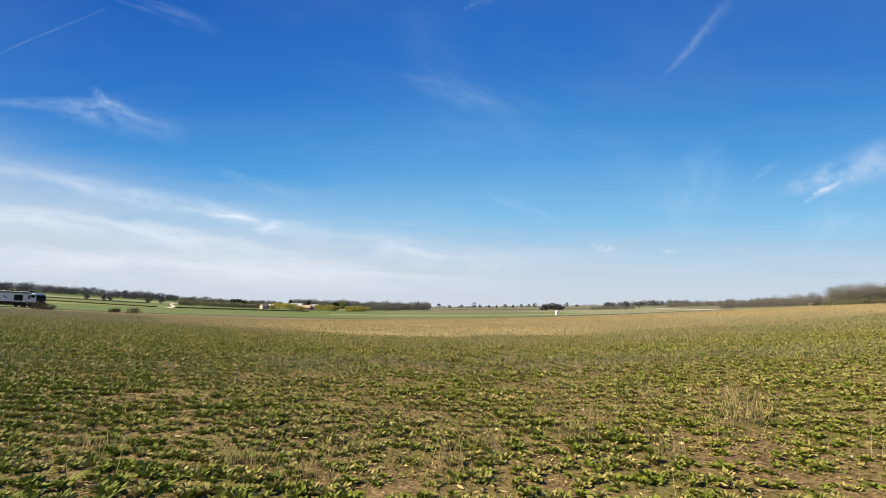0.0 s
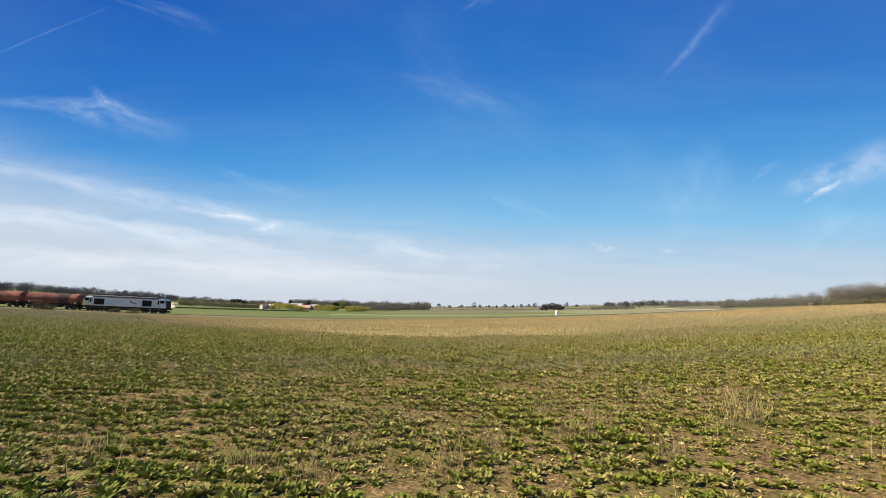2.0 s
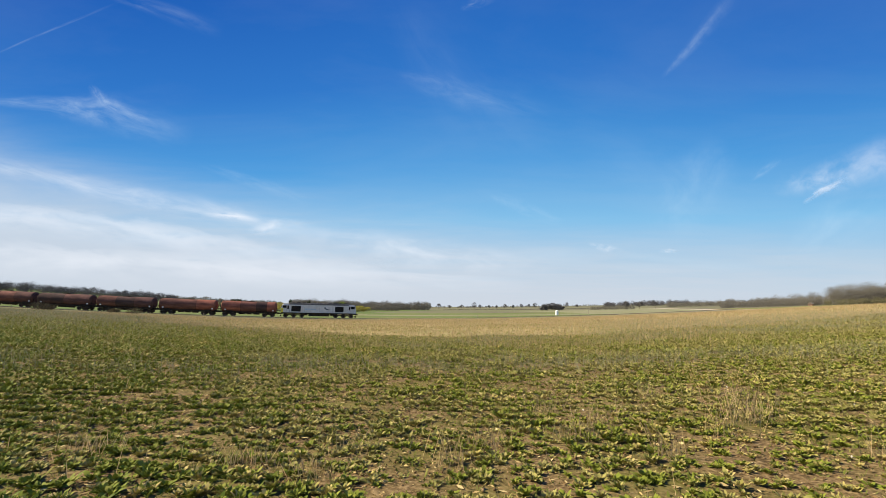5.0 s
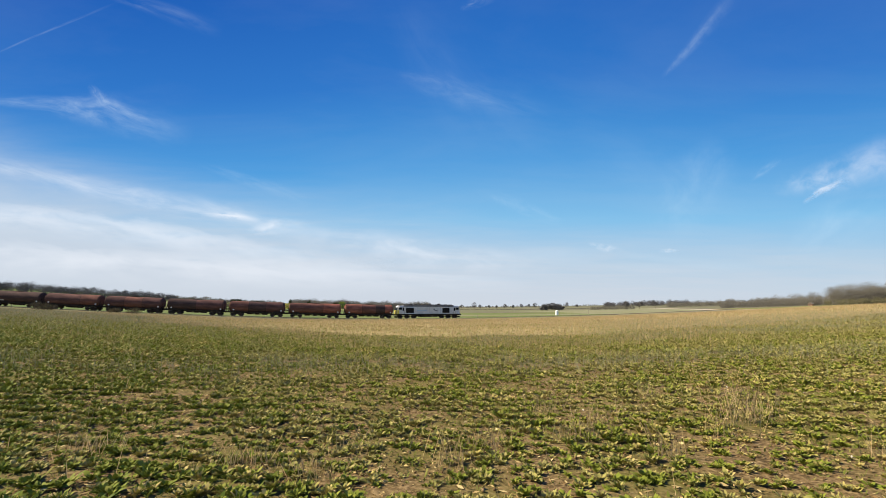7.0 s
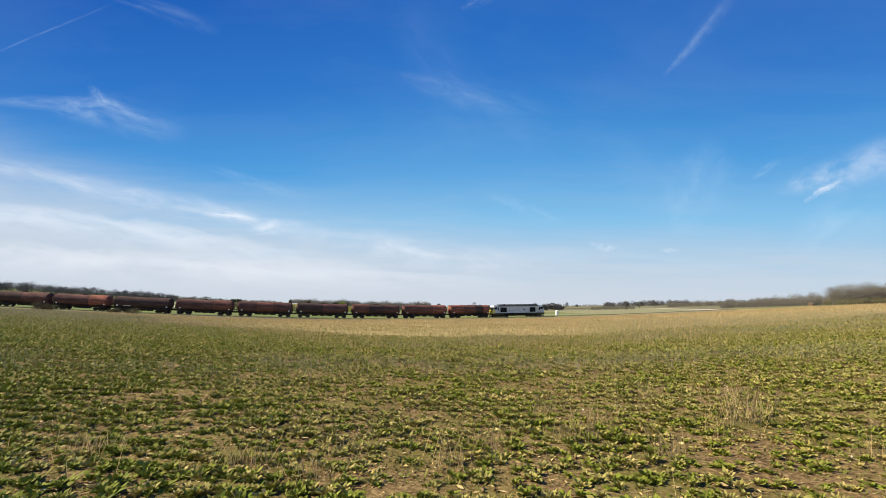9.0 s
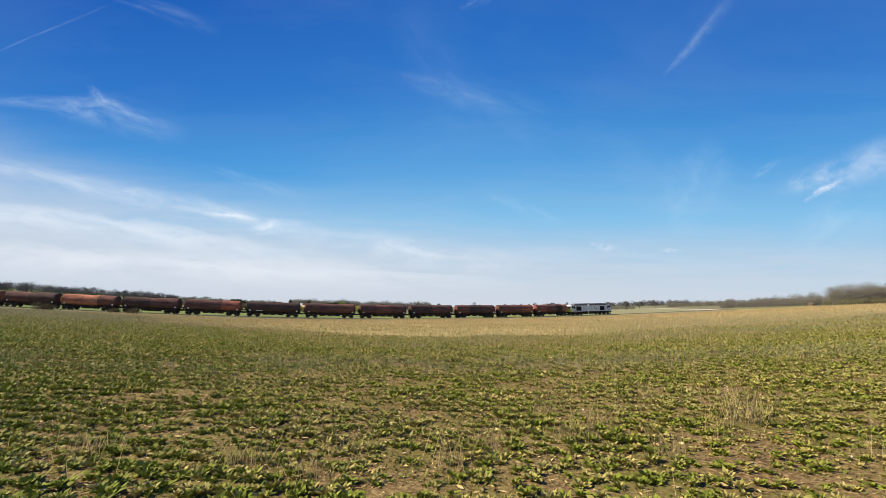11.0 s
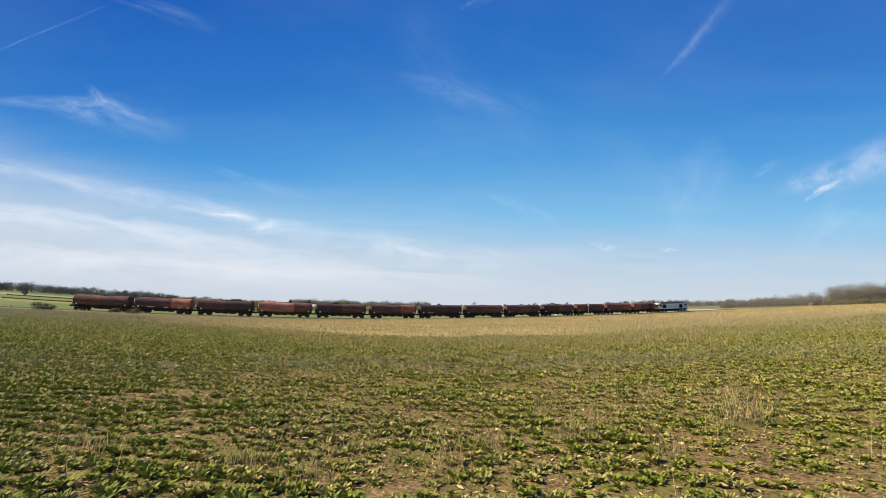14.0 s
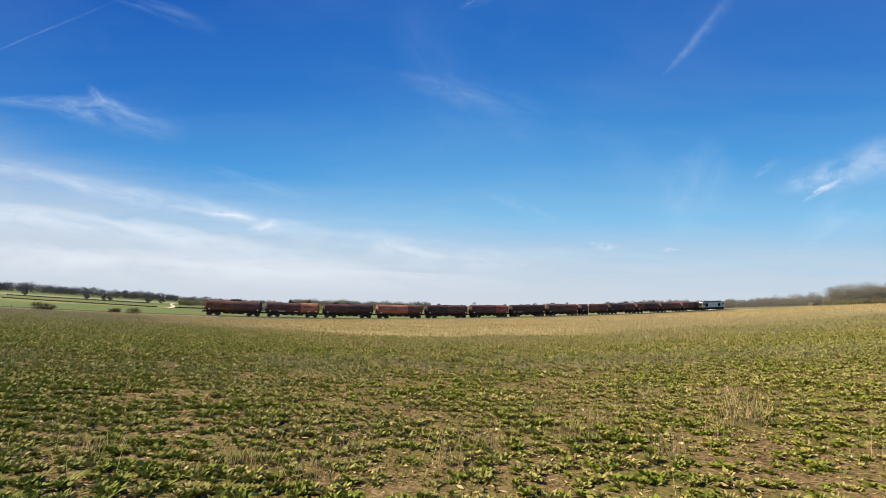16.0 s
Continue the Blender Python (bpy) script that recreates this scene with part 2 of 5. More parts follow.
M_FRAMEDK = material("sooty_underframe", [(0.018, 0.015, 0.013), (0.05, 0.04, 0.03)], 0.92, scale=4, second=((0.09, 0.06, 0.035), 1.2, 0.5))
M_WHEEL = material("wheel_steel", [(0.06, 0.045, 0.035), (0.14, 0.11, 0.09)], 0.6, 0.5, scale=4)
M_BLUE = material("blue_lettering", [(0.36, 0.46, 0.56), (0.44, 0.54, 0.62)], 0.5, scale=2, bump=0)
M_NAVY = material("dark_emblem", [(0.03, 0.04, 0.06), (0.05, 0.07, 0.09)], 0.5, scale=2, bump=0)
M_GLASS = glass_material("cab_glass")
M_LAMP = material("lamp_lens", [(0.6, 0.6, 0.55), (0.7, 0.7, 0.66)], 0.2, bump=0)


def rust(name, a, b, c):
    a, b, c = [tuple(0.92 * v + 0.08 * sum(q) + 0.012 for v in q) for q in (a, b, c)]
    return material(name, [a, b, c], 0.9, 0.0, scale=0.9, bump=0.15, stretch=(0.5, 1, 1.6), second=((0.06, 0.036, 0.030), 0.5, 0.55))


RUST = {
    "r": rust("red_oxide_tank", (0.19, 0.050, 0.026), (0.29, 0.080, 0.040), (0.36, 0.11, 0.055)),
    "b": rust("brown_tank", (0.11, 0.038, 0.024), (0.16, 0.056, 0.034), (0.21, 0.078, 0.048)),
    "d": rust("dark_tank", (0.075, 0.030, 0.024), (0.11, 0.045, 0.035), (0.16, 0.065, 0.045)),
    "o": rust("orange_tank", (0.30, 0.085, 0.035), (0.40, 0.13, 0.05), (0.46, 0.17, 0.08)),
    "k": rust("black_brown_tank", (0.04, 0.024, 0.020), (0.065, 0.034, 0.027), (0.10, 0.048, 0.036)),
}
M_WALLPINK = material("cream_render", [(0.62, 0.50, 0.40), (0.72, 0.60, 0.50)], 0.9, scale=0.8)
M_WALLBRICK = material("brick_wall", [(0.36, 0.19, 0.12), (0.44, 0.25, 0.16)], 0.9, scale=2)
M_TILE = material("orange_tiles", [(0.38, 0.22, 0.14), (0.48, 0.30, 0.20)], 0.85, scale=1.5)
M_SLATE = material("pale_sheet_roof", [(0.46, 0.46, 0.45), (0.58, 0.58, 0.57)], 0.7, scale=0.8)
M_STONE = material("pale_stone", [(0.55, 0.50, 0.42), (0.68, 0.63, 0.54)], 0.9, scale=1)


# ---- mesh helpers ----
def part(name, bm, mat, parent=None, label=""):
    me = bpy.data.meshes.new(name)
    bm.to_mesh(me)
    bm.free()
    me.materials.append(mat)
    ob = new(name, me)
    if parent:
        ob.parent = parent
    return tagged(ob, label)


def mesh_part(name, verts, faces, mat, parent=None, label=""):
    me = bpy.data.meshes.new(name)
    me.from_pydata(verts if isinstance(verts, list) else verts.tolist(), [], faces if isinstance(faces, list) else faces.tolist())
    me.materials.append(mat)
    ob = new(name, me)
    if parent:
        ob.parent = parent
    return tagged(ob, label)


def add_box(bm, cx, cy, cz, sx, sy, sz, bevel=0.0):
    r = bmesh.ops.create_cube(bm, size=1, matrix=Matrix.LocRotScale((cx, cy, cz), None, (sx, sy, sz)))
    if bevel:
        es = list({e for v in r["verts"] for e in v.link_edges})
        bmesh.ops.bevel(bm, geom=es, offset=bevel, segments=1, affect="EDGES")
    return bm


def box(cx, cy, cz, sx, sy, sz, bevel=0.0):
    return add_box(bmesh.new(), cx, cy, cz, sx, sy, sz, bevel)


def add_rod(bm, a, b, r, r2=None, seg=8):
    a, b = Vector(a), Vector(b)
    q = (b - a).to_track_quat("Z", "Y").to_matrix().to_4x4()
    bmesh.ops.create_cone(bm, cap_ends=True, segments=seg, radius1=r, radius2=r if r2 is None else r2, depth=(b - a).length,
                          matrix=Matrix.Translation((a + b) / 2) @ q)
    return bm


def rod(a, b, r, r2=None, seg=8):
    return add_rod(bmesh.new(), a, b, r, r2, seg)


def empty(name, at=(0, 0, 0)):
    ob = new(name)
    ob.location = at
    return ob


def smooth(ob):
    for p in ob.data.polygons:
        p.use_smooth = True
    return ob


# ---- the ground: one sheet to the horizon ----
def build_ground():
    front = np.radians(np.linspace(-56, 56, 330))
    back = np.radians(np.linspace(56, 304, 60)[1:-1])
    ang = np.concatenate([front, back])
    rad = np.concatenate([[0.6], np.geomspace(1.2, 260, 170), np.geomspace(266, 4800, 90)])
    A, R = np.meshgrid(ang, rad)
    X, Y = R * np.sin(A), R * np.cos(A)
    Z = land(X, Y)
    # clods and slight unevenness
    Z = Z + np.where(R < 60, 0.018 * np.sin(X * 3.1 + 1.3 * np.sin(Y * 2.3)) * np.sin(Y * 4.1), 0)
    n = len(ang)
    verts = np.stack([X.ravel(), Y.ravel(), Z.ravel()], 1)
    faces, idx = [], []
    for i in range(len(rad) - 1):
        for j in range(n):
            k = (j + 1) % n
            faces.append((i * n + j, (i + 1) * n + j, (i + 1) * n + k, i * n + k))
    faces.append(tuple(range(n)))
    me = bpy.data.meshes.new("ground")
    me.from_pydata(verts.tolist(), [], faces)
    for m in (M_SOIL, M_MEADOW, M_PASTURE, M_STRAW, M_PLOUGH, M_MARGIN, M_WHEAT):
        me.materials.append(m)
    c = np.array([verts[list(f[:4])].mean(0) for f in faces])
    x, y = c[:, 0], c[:, 1]
    b = beyond_line(x, y)
    br = x / np.maximum(y, 1)
    d = np.hypot(x, y)
    zone = np.where(b < -7, 0, 1)
    far = b > 6
    zone = np.where((zone == 0) & (y > np.interp(br, [-1, -0.7, -0.4, 0, 0.3, 0.6, 1.0], [120, 74, 38, 29, 31, 42, 60]) + 4 * np.sin(br * 14)) & (y > 0), 5, zone)
    wob = 12 * np.sin(br * 9) + 8 * np.sin(br * 23)
    zone = np.where(far, 2, zone)
    zone = np.where(far & (y > 235 + wob) & (y < 300 + wob) & (br > -0.25), 3, zone)
    zone = np.where(far & (y > 430 + wob) & (br > -0.16 + (y - 430) * 0.0004) & (br < 0.35), 4, zone)
    zone = np.where(far & (y > 250 + wob) & (y < 620) & (br > 0.36 - (y - 250) * 0.0006), 3, zone)
    zone = np.where(far & (y > 620) & (br > 0.3), 4, zone)
    zone = np.where(far & (y > 900) & (br > -0.3), 4, zone)
    zone = np.where(far & (br > 0.36) & (br < 0.56) & (y > 560 + wob) & (y < 800), 3, zone)
    zone = np.where(far & (br < -0.55) & (y > 330 + wob) & (y < 420 + wob), 1, zone)
    zone = np.where(far & (br < -0.2) & (br > -0.6) & (y > 600 + wob), 1, zone)
    zone = np.where(far & (br < -0.20 + 0.06 * np.sin(y * 0.045) + 0.0006 * (y - 250)) & (zone == 2), 6, zone)
    zone = np.where(far & (br < -0.5) & (y > 600 + wob) & (y < 700 + wob), 3, zone)
    zone = np.where(far & (br < -0.5) & (y > 700 + wob), 6, zone)
    zone = np.where(((zone == 0) | (zone == 5)) & (d > 185), np.where(y > 420 + wob, 4, 1), zone)
    me.polygons.foreach_set("material_index", zone.astype(np.int32))
    me.polygons.foreach_set("use_smooth", np.ones(len(faces), bool))
    return tagged(new("ground", me), "gently dished farmland, brown field soil, green and straw-coloured meadows", "ground", kind="structure")


build_ground()


def build_line():
    """Ballast bed, two rails and the sleepers."""
    s = np.arange(-560, 600, 4.0)
    pts = [rail_at(v) for v in s]
    def sweep(name, prof, mat):
        verts, faces, k = [], [], len(prof)
        for i, p in enumerate(pts):
            t = (pts[min(i + 1, len(pts) - 1)] - pts[max(i - 1, 0)]).normalized()
            side = Vector((t.y, -t.x, 0)).normalized()
            for a, z in prof:
                verts.append(tuple(p + side * a + Vector((0, 0, z))))
        for i in range(len(pts) - 1):
            for j in range(k):
                faces.append((i * k + j, i * k + (j + 1) % k, (i + 1) * k + (j + 1) % k, (i + 1) * k + j))
        return mesh_part(name, verts, faces, mat)
    tagged(sweep("ballast_bed", [(-3.4, -1.2), (3.4, -1.2), (1.7, -0.16), (-1.7, -0.16)], M_BALLAST),
           "grey stone ballast bed of the railway", "railway track", kind="structure")
    for a in (-0.75, 0.75):
        tagged(sweep("rail", [(a - 0.035, -0.15), (a + 0.035, -0.15), (a + 0.035, 0.0), (a - 0.035, 0.0)], M_RAIL),
               "rusty steel running rail on ballast", "rail", kind="structure")
    bm = bmesh.new()
    for v in np.arange(-150, 330, 0.7):
        p, q = rail_at(v), rail_at(v + 1)
        m = Matrix.Translation(p + Vector((0, 0, -0.2))) @ pose(0, 0, 0, 0, 0, math.degrees(math.atan2(q.y - p.y, q.x - p.x)))
        bmesh.ops.create_cube(bm, size=1, matrix=m @ Matrix.Diagonal((0.26, 2.5, 0.14, 1)))
    tagged(part("sleepers", bm, M_SLEEPER), "concrete railway sleepers in grey ballast", "sleepers", kind="stuff")


build_line()

# ---- the train ----
SPEED = 15.245
PITCH_W = 14.28
LOCO_LEN = 20.2
WHEEL_R = 0.46


def wheelset(parent, x, r):
    bm = bmesh.new()
    for y in (-0.75, 0.75):
        add_rod(bm, (0, y - 0.065, 0), (0, y + 0.065, 0), r, seg=16)
        add_rod(bm, (0, y - 0.11, 0), (0, y + 0.11, 0), r * 0.28, seg=8)
        for k in range(4):      # plate webs
            m = pose(0, y, 0, 0, 45 * k, 0)
            bmesh.ops.create_cube(bm, size=1, matrix=m @ Matrix.Diagonal((r * 1.5, 0.16, 0.07, 1)))
    add_rod(bm, (0, -0.98, 0), (0, 0.98, 0), 0.08, seg=8)
    ob = part("wheelset", bm, M_WHEEL, parent, "worn steel wheelset")
    ob.location = (x, 0, r)
    WHEELS.append((ob, (x, 0, r), r))
    return ob


WHEELS = []


def bogie(thing, x, axles, r):
    bm = bmesh.new()
    span = max(axles)
    for y in (-1.0, 1.0):
        add_box(bm, 0, y, r + 0.18, span * 2 + 0.9, 0.14, 0.24, 0.03)
        for a in axles:
            add_box(bm, a, y * 1.03, r, 0.3, 0.2, 0.34, 0.03)
            for d in (-0.26, 0.26):
                add_rod(bm, (a + d, y, r - 0.05), (a + d, y, r + 0.25), 0.07, seg=6)
        for a in axles:
            for d in (-1, 1):
                add_box(bm, a + d * (r + 0.05), y * 0.78, r - 0.02, 0.08, 0.12, 0.34)
    add_box(bm, 0, 0, r + 0.2, 0.5, 2.0, 0.3, 0.03)
    ob = part("bogie", bm, M_FRAMEDK, thing, "black dirty bogie frame")
    ob.location = (x, 0, 0)
    for a in axles:
        wheelset(ob, a, r)
    return ob


def buffers(thing, x, d):
    for y in (-0.87, 0.87):
        bm = rod((x - d * 0.55, y, 1.05), (x - d * 0.12, y, 1.05), 0.10)
        add_rod(bm, (x - d * 0.12, y, 1.05), (x - d * 0.05, y, 1.05), 0.23, seg=12)
        part("buffer", bm, M_FRAMEDK, thing, "round steel buffer")
    part("coupling", rod((x - d * 0.5, 0, 0.95), (x + d * 0.02, 0, 0.92), 0.06, seg=6), M_FRAMEDK, thing)


def locomotive():
    th = empty("locomotive")
    # body shell: side outline drawn out across the width
    prof = [(-10.05, 1.18), (10.05, 1.18), (10.12, 2.05), (9.92, 3.15), (9.50, 3.62), (-9.50, 3.62), (-9.92, 3.15), (-10.12, 2.05)]
    bm = bmesh.new()
    a = [bm.verts.new((x, -1.32, z)) for x, z in prof]
    f = bm.faces.new(a)
    r = bmesh.ops.extrude_face_region(bm, geom=[f])
    bmesh.ops.translate(bm, vec=(0, 2.64, 0), verts=[v for v in r["geom"] if isinstance(v, bmesh.types.BMVert)])
    bmesh.ops.recalc_face_normals(bm, faces=bm.faces)
    top = [e for e in bm.edges if abs(e.verts[0].co.y - e.verts[1].co.y) < 0.01 and min(v.co.z for v in e.verts) > 3.1]
    bmesh.ops.bevel(bm, geom=top, offset=0.30, segments=3, affect="EDGES")
    part("body", bm, M_SILVER, th, "silver-white painted body shell, slightly soiled")
    # roof
    bm = box(0, 0, 3.66, 16.2, 2.40, 0.56, 0.12)
    ob = part("roof", bm, M_ROOFGREY, th, "dark grey roof panels")
    ob.location = (0, 0, -0.10)
    for x in (-6.6, -5.2, 4.4, 5.8):
        part("roof_fan", rod((x, 0, 3.90), (x, 0, 4.0), 0.55, seg=16), M_GRILLE, ob)
    for k in range(11):     # low dark boxes and rails along the roof
        part("roof_box", box(-7.0 + 1.42 * k, 0, 4.0, 0.9 if k % 3 else 0.5, 1.7, 0.16 + 0.06 * (k % 2), 0.03), M_GRILLE, ob)
    part("exhaust", box(-0.6, 0, 3.98, 1.3, 0.7, 0.2, 0.04), M_ROOFGREY, ob)
    for x in (-3.2, 1.3, 2.6):
        part("roof_hatch", box(x, 0, 3.94, 1.0, 1.3, 0.08, 0.03), M_ROOFGREY, ob)
    for y in (-1.02, 1.02):     # dark gutter band below the roof
        part("cantrail", box(0, y * 1.16, 3.40, 15.8, 0.06, 0.12), M_ROOFGREY, th, "dark cantrail band")
    # yellow rear end, front end with its shade put in as dark colour, screens, lamps
    for d in (-1, 1):
        bm = bmesh.new()
        add_box(bm, d * 10.12, 0, 1.62, 0.10, 2.50, 0.84, 0.03)
        end = part("cab_end", bm, M_YELLOW if d < 0 else M_FRAMEDK, th, "bright yellow warning panel on the cab end" if d < 0 else "front cab end coloured dark to stand in for shade")
        bm = bmesh.new()
        q = Vector((d * 10.125, 0, 2.06)), Vector((d * 9.93, 0, 3.13))
        nrm = Vector((d * 0.984, 0, 0.179)) * 0.03
        vs = []
        for y, k in ((-1.24, 0), (1.24, 0), (1.24, 0.28), (-1.24, 0.28)):
            vs.append(bm.verts.new(q[0].lerp(q[1], k) + Vector((0, y, 0)) + nrm))
        bm.faces.new(vs)
        g = bmesh.ops.extrude_face_region(bm, geom=bm.faces[:])
        bmesh.ops.translate(bm, vec=-nrm * 0.8, verts=[v for v in g["geom"] if isinstance(v, bmesh.types.BMVert)])
        part("cab_front", bm, M_YELLOW if d < 0 else M_GRILLE, th, "bright yellow lower cab front" if d < 0 else "lower cab front coloured dark to stand in for shade")
        bm = bmesh.new()
        bm.faces.new([bm.verts.new(q[0].lerp(q[1], k) + Vector((0, y, 0)) + nrm * 0.55) for y, k in ((-1.27, 0.29), (1.27, 0.29), (1.2, 0.98), (-1.2, 0.98))])
        g = bmesh.ops.extrude_face_region(bm, geom=bm.faces[:])
        bmesh.ops.translate(bm, vec=-nrm * 0.5, verts=[v for v in g["geom"] if isinstance(v, bmesh.types.BMVert)])
        part("windscreen_surround", bm, M_GRILLE, th, "black windscreen surround")
        for y in (-0.6, 0.6):
            bm = bmesh.new()
            vs = [bm.verts.new(q[0].lerp(q[1], k) + Vector((0, y + s * 0.5, 0)) + nrm) for s, k in ((-1, 0.34), (1, 0.34), (1, 0.92), (-1, 0.92))]
            bm.faces.new(vs)
            g = bmesh.ops.extrude_face_region(bm, geom=bm.faces[:])
            bmesh.ops.translate(bm, vec=-nrm * 0.8, verts=[v for v in g["geom"] if isinstance(v, bmesh.types.BMVert)])
            part("windscreen", bm, M_GLASS, th, "dark cab windscreen")
            part("headlight", rod((d * 10.15, y * 1.4, 1.55), (d * 10.2, y * 1.4, 1.55), 0.14, seg=12), M_LAMP, end)
        buffers(th, d * 10.65, d)
        part("buffer_beam", box(d * 10.02, 0, 1.02, 0.2, 2.6, 0.36, 0.03), M_FRAMEDK, th)
        part("snowplough", box(d * 10.1, 0, 0.45, 0.25, 2.3, 0.4, 0.05), M_FRAMEDK, th)
    # sides
    for s in (-1, 1):
        y = s * 1.325
        for x0, x1 in ((-7.4, -4.95), (4.25, 6.6)):
            gr = part("side_grille", box((x0 + x1) / 2, y, 2.30, x1 - x0, 0.05, 1.45), M_GRILLE, th, "black square air-intake grille")
            for k in range(9):
                part("grille_slat", box((x0 + x1) / 2, y + s * 0.03, 1.72 + 0.145 * k, x1 - x0 - 0.12, 0.02, 0.03), M_FRAMEDK, gr)
        for d in (-1, 1):
            part("cab_window", box(d * 9.17, y, 2.78, 1.05, 0.04, 0.66, 0.01), M_GLASS, th, "dark cab side window")
            dr = part("cab_door", box(d * 8.25, y, 2.25, 0.6, 0.05, 1.95), M_SILVER, th, "silver cab door")
            part("door_window", box(d * 8.25, y + s * 0.03, 2.62, 0.42, 0.02, 0.95), M_GLASS, dr)
            for e in (-0.42, 0.42):
                part("handrail", rod((d * 8.25 + e, y + s * 0.05, 1.4), (d * 8.25 + e, y + s * 0.05, 2.7), 0.022, seg=6), M_FRAMEDK, th)
        part("solebar", box(0, s * 1.30, 1.14, 19.9, 0.16, 0.36, 0.03), M_FRAMEDK, th, "dark dirty solebar")
        # lettering that cannot be read, as bars
        for i, (x, w) in enumerate(((-3.5, 0.75), (-2.65, 0.6), (-1.85, 0.7), (-1.15, 0.5))):
            part("lettering_bar", box(x, y + s * 0.004, 2.22, w, 0.014, 0.34), M_BLUE, th, "pale blue lettering bar")
        for ex, ez, ew, eh in ((1.50, 2.62, 0.30, 0.40), (1.72, 2.40, 0.42, 0.26), (2.08, 2.26, 0.50, 0.20), (2.50, 2.17, 0.50, 0.15)):
            part("emblem", box(ex, y + s * 0.004, ez, ew, 0.014, eh), M_NAVY, th, "dark curved emblem stroke")
        for x in (-3.9, 0.1, 3.6):
            part("panel_seam", box(x, y, 2.4, 0.03, 0.016, 1.7), M_ROOFGREY, th)
        for d in (-1,):
            part("cab_side_panel", box(d * 9.76, s * 1.325, 1.78, 0.56, 0.03, 1.15), M_YELLOW, th, "yellow side panel of the cab")
    part("fuel_tank", box(0, 0, 0.74, 5.6, 2.4, 0.62, 0.08), M_FRAMEDK, th, "black fuel tank")
    part("battery_box", box(3.6, 0, 0.82, 1.1, 2.4, 0.44, 0.05), M_FRAMEDK, th)
    part("battery_box", box(-3.6, 0, 0.82, 1.1, 2.4, 0.44, 0.05), M_FRAMEDK, th)
    bogie(th, -6.7, (-2.05, 0, 2.05), 0.52)
    bogie(th, 6.7, (-2.05, 0, 2.05), 0.52)
    # drawn at 21.3 m over the buffers, brought to its true length
    k = LOCO_LEN / 21.3
    for ob in th.children:
        ob.location.x *= k
        if ob.name.startswith("bogie"):
            continue
        for q in (ob, *ob.children):
            for v in q.data.vertices:
                v.co.x *= k
    return tagged(th, "silver-white diesel locomotive with yellow ends hauling the tank wagons", "locomotive", group="freight train")


def barrel_section(th, x0, x1, r, cz, mat, label):
    seg = 28
    verts, faces = [], []
    xs = [x0, x0 + 0.03, x0 + 0.07, x1 - 0.07, x1 - 0.03, x1]
    rs = [r - 0.03, r, r, r, r, r - 0.03]
    for x, q in zip(xs, rs):
        for k in range(seg):
            a = 2 * math.pi * k / seg
            verts.append((x, q * math.cos(a), cz + q * math.sin(a)))
    for i in range(len(xs) - 1):
        for k in range(seg):
            j = (k + 1) % seg
            faces.append((i * seg + k, i * seg + j, (i + 1) * seg + j, (i + 1) * seg + k))
    return smooth(mesh_part("barrel_section", verts, faces, mat, th, label))


def ring(x, r, w, cz):
    seg, verts, faces = 28, [], []
    for xx, q in ((x - w / 2, r - 0.03), (x - w / 2, r), (x + w / 2, r), (x + w / 2, r - 0.03)):
        for k in range(seg):
            a = 2 * math.pi * k / seg
            verts.append((xx, q * math.cos(a), cz + q * math.sin(a)))
    for i in range(3):
        for k in range(seg):
            j = (k + 1) % seg
            faces.append((i * seg + k, i * seg + j, (i + 1) * seg + j, (i + 1) * seg + k))
    return verts, faces


def tank_end(th, x, d, r, cz, mat):
    seg, verts, faces = 28, [], []
    prof = [(0.0, 1.0), (0.16, 0.94), (0.27, 0.78), (0.35, 0.5), (0.39, 0.2)]
    for o, q in prof:
        for k in range(seg):
            a = 2 * math.pi * k / seg
            verts.append((x + d * o, r * q * math.cos(a), cz + r * q * math.sin(a)))
    for i in range(len(prof) - 1):
        for k in range(seg):
            j = (k + 1) % seg
            faces.append((i * seg + k, i * seg + j, (i + 1) * seg + j, (i + 1) * seg + k))
    faces.append(tuple((len(prof) - 1) * seg + k for k in range(seg)))
    return smooth(mesh_part("tank_end", verts, faces, mat, th))


WORDS = {"r": "red oxide", "b": "rust brown", "d": "dark maroon", "o": "rusty orange", "k": "soot black-brown"}


